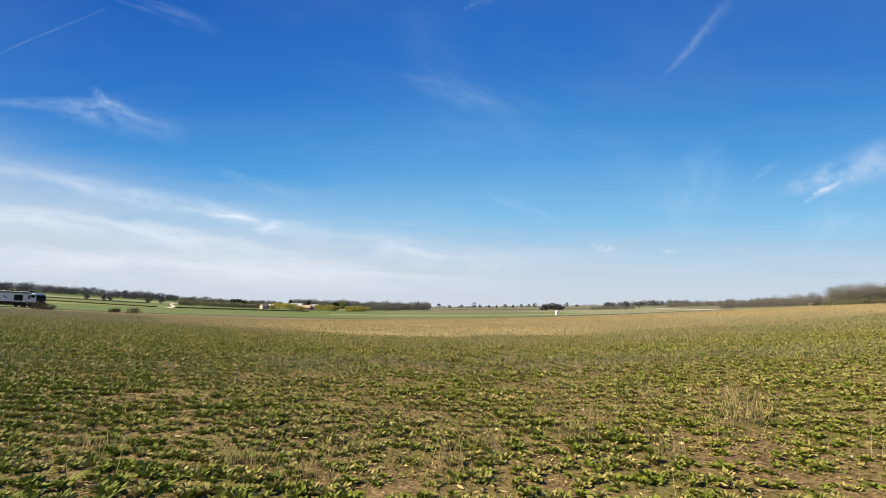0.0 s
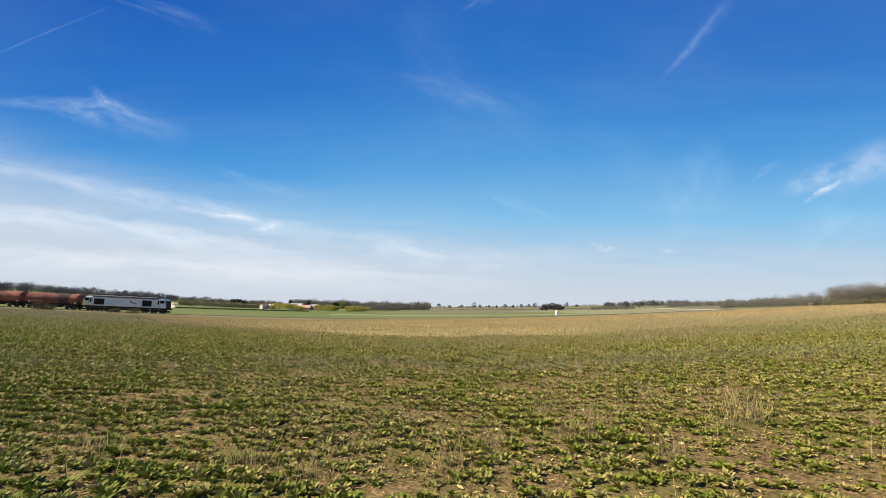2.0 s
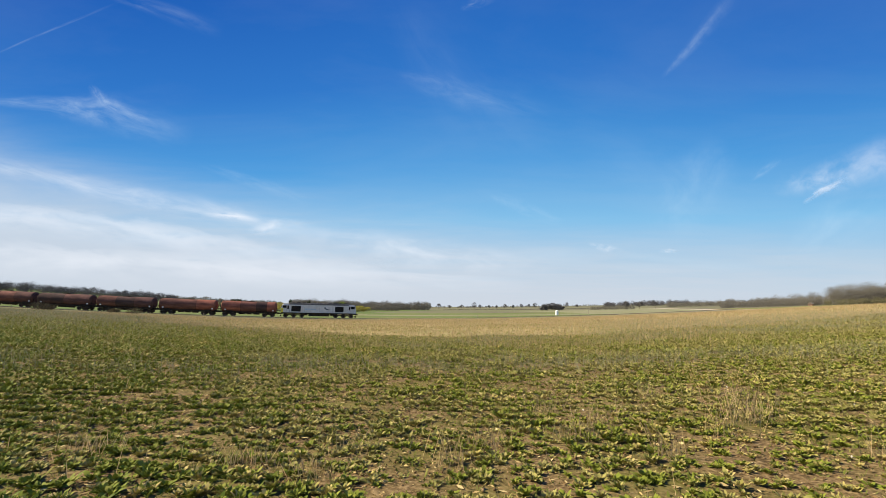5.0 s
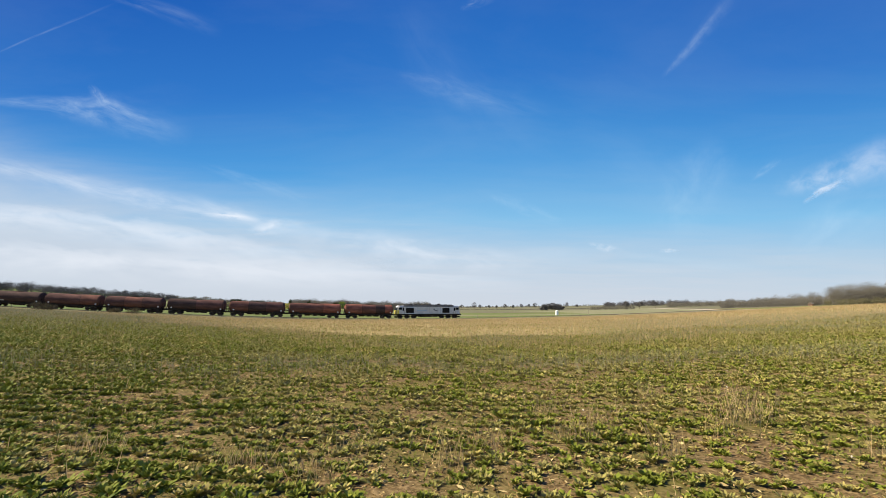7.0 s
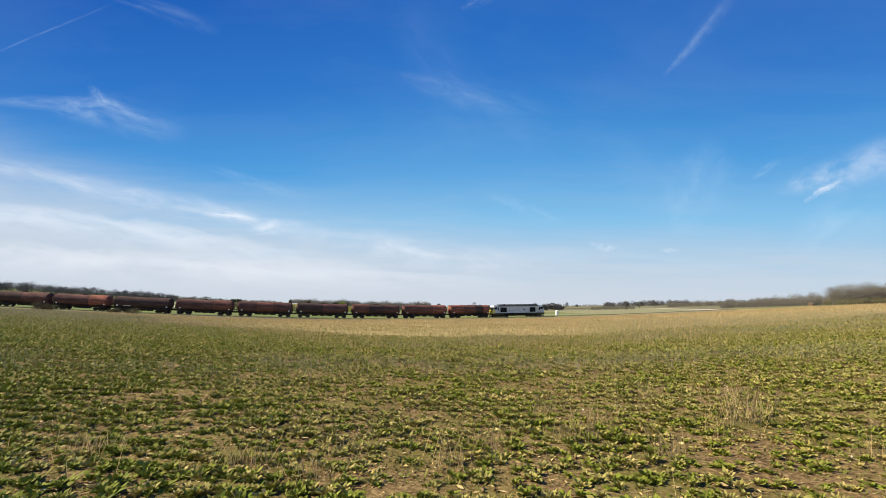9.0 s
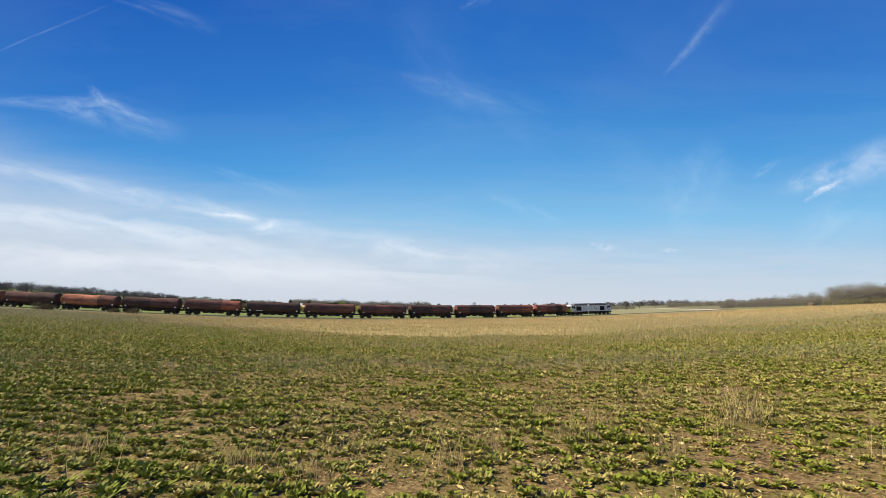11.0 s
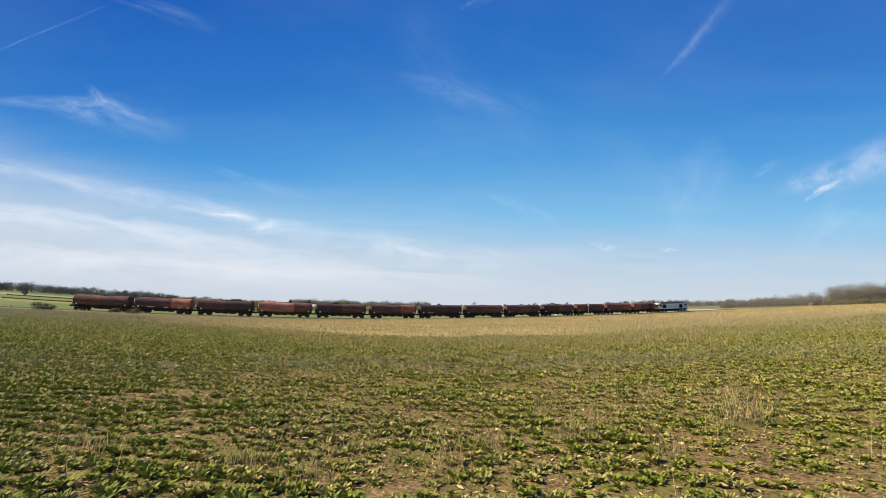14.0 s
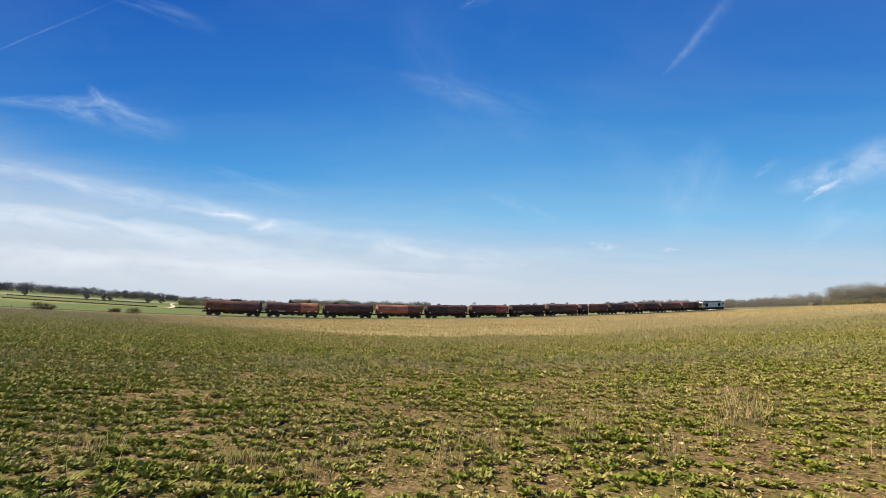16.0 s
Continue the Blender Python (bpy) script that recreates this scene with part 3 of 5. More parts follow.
def tank_wagon(sections, label, marks):
    """sections: (share of the barrel, colour) from the rear to the front."""
    th = empty("tank_wagon")
    half, r, cz = 6.28, 1.36, 2.44
    x = -half
    for share, c in sections:
        x1 = x + share * 2 * half
        barrel_section(th, x, x1, r, cz, RUST[c], WORDS[c] + " barrel section")
        x = x1
    x = -half
    for share, c in sections + [(0, None)]:
        smooth(mesh_part("barrel_band", *ring(x, r + 0.010, 0.05, cz), M_FRAMEDK, th, "dark riveted joint band"))
        x += share * 2 * half
    tank_end(th, -half, -1, r - 0.02, cz, RUST[sections[0][1]])
    tank_end(th, half, 1, r - 0.02, cz, RUST[sections[-1][1]])
    # frame
    for s in (-1, 1):
        part("solebar", box(0, s * 1.05, 1.06, 13.3, 0.14, 0.28, 0.02), M_FRAMEDK, th, "dark steel solebar")
        for d in (-1, 1):
            part("end_post", rod((d * 6.62, s * 1.0, 1.1), (d * 6.62, s * 0.75, 2.3), 0.045, seg=6), M_FRAMEDK, th)
            part("saddle", box(d * 4.7, s * 0.86, 1.25, 1.6, 0.3, 0.3, 0.03), M_FRAMEDK, th)
            # small pale plates low on the barrel
            part("label_plate", box(d * (5.85 if s * d < 0 else 5.5), s * 1.19, 1.62, 0.34, 0.05, 0.28), M_WHITE, th, "small white label plate")
        for mx, w, c in marks:
            part("lettering_bar", box(mx, s * 1.06, 1.58, w, 0.14, 0.20), c, th, "faded pale lettering bar")
        part("brake_wheel", rod((s * -2.2, s * 1.14, 0.85), (s * -2.2, s * 1.2, 0.85), 0.24, seg=14), M_FRAMEDK, th)
        for gx in (-1.6, 1.6):
            part("brake_rigging", rod((gx, s * 0.9, 0.95), (gx * 0.35, s * 0.9, 0.55), 0.05, seg=6), M_FRAMEDK, th)
    for d in (-1, 1):
        part("headstock", box(d * 6.63, 0, 1.06, 0.2, 2.5, 0.34, 0.03), M_FRAMEDK, th)
        part("end_platform", box(d * 6.5, 0, 1.26, 0.6, 2.3, 0.06), M_FRAMEDK, th)
        buffers(th, d * PITCH_W / 2, d)
    part("underframe", box(0, 0, 0.98, 12.6, 1.5, 0.34, 0.04), M_FRAMEDK, th, "dark steel underframe")
    part("air_tank", rod((-2.6, 0.7, 0.72), (-1.2, 0.7, 0.72), 0.2, seg=10), M_FRAMEDK, th)
    part("air_tank", rod((2.6, -0.7, 0.72), (1.2, -0.7, 0.72), 0.2, seg=10), M_FRAMEDK, th)
    part("walkway", box(0, 0, cz + r + 0.03, 2.2, 0.7, 0.04), M_FRAMEDK, th, "top walkway grating")
    part("manhole", rod((0, 0, cz + r - 0.04), (0, 0, cz + r + 0.12), 0.34, seg=14), M_FRAMEDK, th)
    part("discharge_pipe", rod((0, 0, cz - r - 0.35), (0, 0, cz - r + 0.1), 0.16), M_FRAMEDK, th)
    part("valve_box", box(0, 0, 0.72, 1.0, 1.4, 0.4, 0.05), M_FRAMEDK, th)
    lad = part("ladder", add_rod(rod((-6.86, -0.55, 1.2), (-6.5, -0.55, 3.7), 0.03, seg=6), (-6.86, -0.1, 1.2), (-6.5, -0.1, 3.7), 0.03, seg=6), M_FRAMEDK, th)
    for k in range(7):
        z = 1.4 + 0.33 * k
        xx = -6.86 + 0.37 * (z - 1.2) / 2.5
        part("rung", rod((xx, -0.55, z), (xx, -0.1, z), 0.02, seg=5), M_FRAMEDK, lad)
    bogie(th, -4.7, (-0.95, 0.95), WHEEL_R)
    bogie(th, 4.7, (-0.95, 0.95), WHEEL_R)
    return tagged(th, label, "tank wagon", group="freight train")


T3 = 1 / 3
WAGON_COLOURS = [
    [(0.34, "r"), (0.30, "b"), (0.20, "k"), (0.16, "r")],
    [(0.66, "b"), (0.34, "r")],
    [(0.34, "b"), (0.33, "k"), (0.33, "d")],
    [(0.5, "k"), (0.5, "d")],
    [(T3, "d"), (T3, "b"), (T3, "d")],
    [(0.66, "d"), (0.34, "b")],
    [(0.5, "k"), (0.5, "k")],
    [(0.66, "d"), (0.34, "r")],
    [(0.5, "k"), (0.5, "d")],
    [(0.38, "o"), (0.30, "o"), (0.32, "b")],
    [(0.5, "d"), (0.5, "k")],
    [(0.65, "d"), (0.35, "o")],
    [(0.5, "b"), (0.5, "d")],
]
TRAIN = []


def build_train():
    TRAIN.append((locomotive(), LOCO_LEN / 2, 6.35))
    for i, sec in enumerate(WAGON_COLOURS):
        names = []
        for _, c in sec:
            if WORDS[c] not in names:
                names.append(WORDS[c])
        marks = {6: [(-3.3, 1.6, M_CHALK)], 11: [(-2.7, 1.7, M_SLATE), (0.8, 1.0, M_SLATE), (4.1, 0.9, M_SLATE)]}.get(i, [])
        w = tank_wagon(sec, "bogie tank wagon with rust-stained " + " and ".join(names[:2]) + " barrel", marks)
        TRAIN.append((w, LOCO_LEN + PITCH_W * (i + 0.5), 4.7))


build_train()


def car_pose(s, half):
    a, b = rail_at(s - half), rail_at(s + half)
    fx = (a - b).normalized()
    fy = Vector((0, 0, 1)).cross(fx).normalized()
    fz = fx.cross(fy)
    m = Matrix((fx, fy, fz)).transposed().to_4x4()
    m.translation = (a + b) / 2
    return m


def motions():
    for ob, back, half in TRAIN:
        rows = []
        for k in range(65):
            t = k * 0.25
            rows.append((t, car_pose(SPEED * (16.0 - t) + back, half)))
        walk(ob, rows)
    for ob, mid, d in CLOUDS:
        walk(ob, [(0, pose(*mid)), (16, pose(mid.x + d[0], mid.y + d[1], mid.z + d[2]))])
    for ob, at, r in WHEELS:
        rows = []
        for k in range(16 * FPS + 1):
            t = k / FPS
            rows.append((t, Matrix.Translation(at) @ Matrix.Rotation((SPEED * t / r) % (2 * math.pi), 4, "Y")))
        walk(ob, rows)


# ---- plants, in arrays of small leaves ----
rng = np.random.default_rng(7)


def patch(x, y):
    """Uneven growth, 0 to 1."""
    v = (np.sin(x * 2.1 + 1.7 * np.sin(y * 1.1)) + np.sin(y * 2.7 + 2.1 * np.sin(x * 0.87 + 1.0)) + 0.7 * np.sin(x * 0.23 - y * 0.31 + 2.0)
         + 0.8 * np.sin(x * 4.3 + y * 3.1))
    return np.clip(0.5 + v / 5.5, 0, 1)


def leaf_fan(px, py, pz, n, size, flat, segs):
    """n leaves for each plant: bent tapering blades. Returns vertices and faces."""
    m = len(px) * n
    a = rng.uniform(0, 2 * np.pi, m)
    ln = np.repeat(size, n) * rng.uniform(0.5, 1.25, m)
    wd = ln * rng.uniform(0.30, 0.50, m)
    e0 = rng.uniform(0.55, 1.4, m) * flat
    e1 = e0 - rng.uniform(0.1, 1.1, m) * flat
    base = np.stack([np.repeat(px, n), np.repeat(py, n), np.repeat(pz, n)], 1)
    base[:, :2] += rng.normal(0, 0.02, (m, 2))
    d = np.stack([np.cos(a), np.sin(a)], 1)
    side = np.stack([-np.sin(a), np.cos(a), rng.uniform(-0.5, 0.5, m)], 1)
    rows, k = [], segs + 1
    p = base.copy()
    widths = np.interp(np.linspace(0, 1, k), [0, 0.3, 0.65, 1.0], [0.12, 0.55, 1.0, 0.10])
    if segs == 1:
        widths = np.array([0.85, 0.55])
    for i in range(k):
        sd = side + rng.normal(0, 0.25, (m, 3))
        rows.append(p + sd * (wd * widths[i] * 0.5)[:, None])
        rows.append(p - sd * (wd * widths[i] * 0.5)[:, None])
        e = e0 + (e1 - e0) * (i / segs)
        st = ln / segs
        p = p + np.stack([d[:, 0] * np.cos(e) * st, d[:, 1] * np.cos(e) * st, np.sin(e) * st], 1)
    v = np.stack(rows, 1).reshape(-1, 3)
    o = np.arange(m)[:, None] * (2 * k)
    f = np.concatenate([o + np.array([[2 * i, 2 * i + 1, 2 * i + 3, 2 * i + 2]]) for i in range(segs)], 0)
    return v, f


def fast_mesh(name, v, f, mat):
    """One mesh from arrays of equal faces."""
    me = bpy.data.meshes.new(name)
    nf, k = f.shape
    me.vertices.add(len(v)); me.loops.add(nf * k); me.polygons.add(nf)
    me.vertices.foreach_set("co", v.astype(np.float32).ravel())
    me.loops.foreach_set("vertex_index", f.astype(np.int32).ravel())
    me.polygons.foreach_set("loop_start", np.arange(0, nf * k, k, dtype=np.int32))
    me.materials.append(mat)
    me.polygons.foreach_set("use_smooth", np.ones(nf, bool))
    me.update(calc_edges=True)
    me.validate()
    return new(name, me)


def scatter(y0, y1, per_m2, side=1.12):
    """Random places in the wedge before the camera, on the field."""
    n = int((y1 ** 2 - y0 ** 2) * side * per_m2)
    y = np.sqrt(rng.uniform(y0 ** 2, y1 ** 2, n))
    x = rng.uniform(-side, side, n) * y
    return x, y


def rows_of_crop(x, y):
    """Draw the places loosely into drill rows."""
    u = y - 0.10 * x + 0.16 * np.sin(x * 0.9 + 0.7 * y) + 0.10 * np.sin(x * 2.3)
    r = np.round(u / 0.5) * 0.5
    return x, y + (r - u) * np.interp(y, [4, 12, 30], [0.30, 0.42, 0.35])


def tan_start(x, y):
    """How far ahead the crop gives way to straw-coloured grass."""
    return np.interp(x / np.maximum(y, 1), [-1, -0.7, -0.4, 0, 0.3, 0.6, 1.0], [120, 62, 29, 21, 23, 35, 54])


def leaf_end(x, y):
    """How far ahead the leafy crop thins out into rank grass."""
    return np.interp(x / np.maximum(y, 1), [-1, -0.7, -0.4, 0, 0.3, 0.6, 1.0], [40, 38, 32, 23, 25, 36, 56])


def rosette(px, py, pz, n, size, segs):
    """Low domed plants: n slender leaves each, upright in the heart and spreading at the rim."""
    m = len(px) * n
    u = np.tile((np.arange(n) + 0.5) / n, len(px)) + rng.normal(0, 0.12, m)
    a = np.tile(np.arange(n) * 2.39996, len(px)) + np.repeat(rng.uniform(0, 6.28, len(px)), n) + rng.normal(0, 0.35, m)
    ln = np.repeat(size, n) * (0.62 + 0.5 * u) * rng.uniform(0.65, 1.2, m)
    wd = ln * rng.uniform(0.24, 0.40, m)
    e0 = 1.42 - 0.75 * u + rng.normal(0, 0.16, m)
    e1 = e0 - rng.uniform(0.35, 1.25, m)
    if segs == 1:
        ln, e0 = ln * 0.72, rng.uniform(-0.1, 0.85, m)
        wd = ln * rng.uniform(0.5, 0.85, m)
        e1 = e0
    d = np.stack([np.cos(a), np.sin(a)], 1)
    p = np.stack([np.repeat(px, n), np.repeat(py, n), np.repeat(pz, n)], 1)
    off = np.repeat(size, n) * rng.uniform(0, 0.9 if segs == 1 else 0.5, m) * u
    p[:, :2] += d * off[:, None]
    if segs == 1:
        p[:, 2] += np.repeat(size, n) * np.clip(0.95 - 0.75 * u + rng.normal(0, 0.12, m), 0.05, 1.2)
    side = np.stack([-np.sin(a), np.cos(a), rng.uniform(-0.7, 0.7, m)], 1)
    k = segs + 1
    widths = {1: [1.0, 0.0], 2: [0.35, 1.0, 0.25], 3: [0.2, 0.8, 1.0, 0.12], 5: [0.14, 0.5, 0.72, 1.0, 0.72, 0.08]}[segs]
    rows = []
    for i in range(k):
        sd = side + rng.normal(0, 0.18, (m, 3))
        rows.append(p + sd * (wd * widths[i] * 0.5)[:, None])
        rows.append(p - sd * (wd * widths[i] * 0.5)[:, None])
        e = e0 + (e1 - e0) * (i / segs)
        st = ln / segs
        p = p + np.stack([d[:, 0] * np.cos(e) * st, d[:, 1] * np.cos(e) * st, np.sin(e) * st], 1)
    if segs == 1:       # far off: one broad tilted leaf tip each
        rows = [rows[0], rows[1], p]
        return np.stack(rows, 1).reshape(-1, 3), np.arange(m * 3).reshape(-1, 3)
    v = np.stack(rows, 1).reshape(-1, 3)
    o = np.arange(m)[:, None] * (2 * k)
    f = np.concatenate([o + np.array([[2 * i, 2 * i + 1, 2 * i + 3, 2 * i + 2]]) for i in range(segs)], 0)
    return v, f


def growth(x, y):
    """How thick the crop stands: clumps, bare patches a stride or two across, denser to the west, lush at the near edge."""
    row = np.round((y - 0.10 * x) / 0.5)
    clump = np.sin(x * 7.0 + 5.3 * np.sin(row * 2.1)) + 0.8 * np.sin(x * 11.0 + 3.1 * np.sin(row * 3.7) + 1.0)
    edge = 0.28 * np.exp(-((y - 3.9) / 0.45) ** 2) * (x < 2.4) - 0.35 * np.exp(-(((x - 4.3) / 0.9) ** 2 + ((y - 4.3) / 0.7) ** 2))
    return (patch(x * 0.8, y * 0.8) + 0.17 * clump * np.interp(y, [14, 30], [1, 0.5]) + 0.36 * np.clip(-x / y, 0, 1)
            + 0.10 * np.clip((y - 7) / 10, 0, 1) + edge)


def crop_places(y0, y1, per):
    x, y = rows_of_crop(*scatter(y0, y1, per))
    thin = np.clip(1 - (y - leaf_end(x, y)) / 9, 0.12, 1)
    keep = np.clip((growth(x, y) - 0.06) * 3.0, 0.24, 1) * thin
    ok = (rng.uniform(0, 1, len(x)) < keep) & (beyond_line(x, y) < -9)
    return x[ok], y[ok]


def plant_size(x, y):
    return (0.62 + 0.52 * np.clip(growth(x, y), 0, 1)) * rng.uniform(0.7, 1.25, len(x))


def tones(x, y):
    """0 green, 1 olive, 2 yellowed, in loose drifts."""
    g = patch(x * 0.45 + 3, y * 0.45 + 8) + rng.normal(0, 0.30, len(x))
    # fewer pale plants westward: the dimmer light there is put into the mix
    yel = 0.97 - 0.03 * np.clip(x / y, -1, 1)
    return np.where(g > yel, 2, np.where(g < 0.41 + 0.18 * np.clip((y - 10) / 20, 0, 1) + 0.26 * np.clip(x / y, -1, 0), 1, 0))


TONE = ("green", "olive", "yellowed")
PLANT_LABEL = {"green": "low leafy green crop plant in the dry soil", "olive": "dull olive-green crop plant with dry leaf tips",
               "yellowed": "withering yellow-leaved crop plant in the dry soil"}


def build_crop():
    # nearest plants one by one, their leaves as parts
    shapes = {t: [] for t in TONE}
    for t in TONE:
        for k in range(12):
            v, f = rosette(np.zeros(1), np.zeros(1), np.zeros(1), 1, np.array([0.076]), 5)
            u = k / 11
            a = math.atan2(v[-1, 1], v[-1, 0])
            c, q = math.cos(-a), math.sin(-a)
            v = np.stack([v[:, 0] * c - v[:, 1] * q, v[:, 0] * q + v[:, 1] * c, v[:, 2]], 1)
            w = 0.55 - 1.0 * u          # heart leaves stand, rim leaves lie
            c, q = math.cos(w), math.sin(w)
            v = np.stack([v[:, 0] * c - v[:, 2] * q, v[:, 1], np.maximum(v[:, 0] * q + v[:, 2] * c, -0.004)], 1)
            ob = fast_mesh("leaf", v, f, M_LEAF[t])
            shapes[t].append(ob.data)
            bpy.data.objects.remove(ob)
    x, y = crop_places(3.3, 3.95, 44)
    size, tone = plant_size(x, y), tones(x, y)
    for i in range(len(x)):
        th = empty("crop_plant", (x[i], y[i], float(land(x[i], y[i])) + 0.005))
        n = int(rng.integers(24, 34))
        for j in range(n):
            t = TONE[tone[i]]
            if rng.uniform() < 0.16:
                t = "yellowed" if j > n * 0.6 else "olive"
            u = j / n
            lf = new("leaf", shapes[t][min(11, int(u * 12))])
            lf.parent = th
            q = size[i] * (0.7 + 0.45 * u) * rng.uniform(0.7, 1.2)
            a = j * 2.39996 + rng.uniform(-0.3, 0.3)
            o = 0.04 * size[i] * u * rng.uniform(0, 1)
            lf.matrix_basis = pose(o * math.cos(a), o * math.sin(a), 0, 0, rng.uniform(-12, 12), math.degrees(a)) @ Matrix.Diagonal((q, q, q, 1))
        tagged(th, PLANT_LABEL[TONE[tone[i]]], "crop plant", group="crop plants in the field")
    # the rest of the field
    for (y0, y1, per, n, size, segs) in ((3.95, 6, 60, 34, 0.074, 3), (6, 8.5, 60, 26, 0.080, 2), (8.5, 15, 52, 13, 0.098, 2), (15, 31, 58, 10, 0.089, 1), (31, 62, 24, 7, 0.095, 1), (62, 150, 4.5, 5, 0.15, 1)):
        x, y = crop_places(y0, y1, per)
        sz, tone = size * plant_size(x, y) * np.interp(beyond_line(x, y), [-45, -12], [1, 0.6]), tones(x, y)
        for k, t in enumerate(TONE):
            w = tone == k
            v, f = rosette(x[w], y[w], land(x[w], y[w]), n, sz[w], segs)
            tagged(fast_mesh("crop_rows", v, f, M_LEAVES[t]), "rows of low " + t + " crop plants across the field", "crop", kind="stuff")


build_crop()


def build_crop_around():
    """The same crop beside and behind the camera, thinner drawn."""
    n = 21000
    r = 1.1 + 45.0 * rng.uniform(0, 1, n) ** 1.5
    a = rng.uniform(-np.pi, np.pi, n)
    x, y = rows_of_crop(r * np.sin(a), r * np.cos(a))
    ok = ((np.abs(x) > 1.14 * y) | (y < 3.2)) & (np.hypot(x, y) > 0.9) & (rng.uniform(0, 1, n) < np.clip(patch(x, y) * 2, 0.2, 1))
    x, y = x[ok], y[ok]
    for k, t in enumerate(TONE):
        w = tones(x, np.abs(y) + 4) == k
        v, f = rosette(x[w], y[w], land(x[w], y[w]), 9, 0.13 * rng.uniform(0.6, 1.3, w.sum()), 1)
        tagged(fast_mesh("crop_rows", v, f, M_LEAVES[t]), "rows of low " + t + " crop plants across the field", "crop", kind="stuff")


build_crop_around()


def build_weeds():
    """Tiny weeds and seedlings that green the soil between the rows."""
    for y0, y1, per, n, size in ((3.3, 12, 110, 3, 0.038), (12, 32, 20, 3, 0.06)):
        x, y = scatter(y0, y1, per)
        g = patch(x * 0.6 + 9, y * 0.6 + 4)
        ok = rng.uniform(0, 1, len(x)) < np.clip(g * 1.6 - 0.15, 0.08, 1)
        x, y = x[ok], y[ok]
        v, f = leaf_fan(x, y, land(x, y) + 0.004, n, size * rng.uniform(0.6, 1.5, len(x)), 0.7, 1)
        tagged(fast_mesh("field_weeds", v, f, M_WEED), "tiny grey-green weeds between the crop plants", "weeds", kind="stuff")


build_weeds()


def blades(x, y, z, h, w, lean, plain=False):
    m = len(x)
    a = rng.uniform(0, np.pi, m)
    d = np.stack([np.cos(a), np.sin(a), np.zeros(m)], 1) * (w * 0.5)[:, None]
    p = np.stack([x, y, z], 1)
    tip = p + np.stack([rng.normal(0, 1, m) * lean * h, rng.normal(0, 1, m) * lean * h, h], 1)
    if plain:
        return np.stack([p - d * 1.3, p + d * 1.3, tip], 1).reshape(-1, 3), np.arange(m * 3).reshape(-1, 3)
    mid = p * 0.45 + tip * 0.55 + np.stack([np.zeros(m), np.zeros(m), h * 0.06], 1)
    v = np.stack([p - d, p + d, mid + d * 0.9, tip, mid - d * 0.9], 1).reshape(-1, 3)
    f = np.arange(m)[:, None] * 5 + np.arange(5)[None, :]
    return v, f


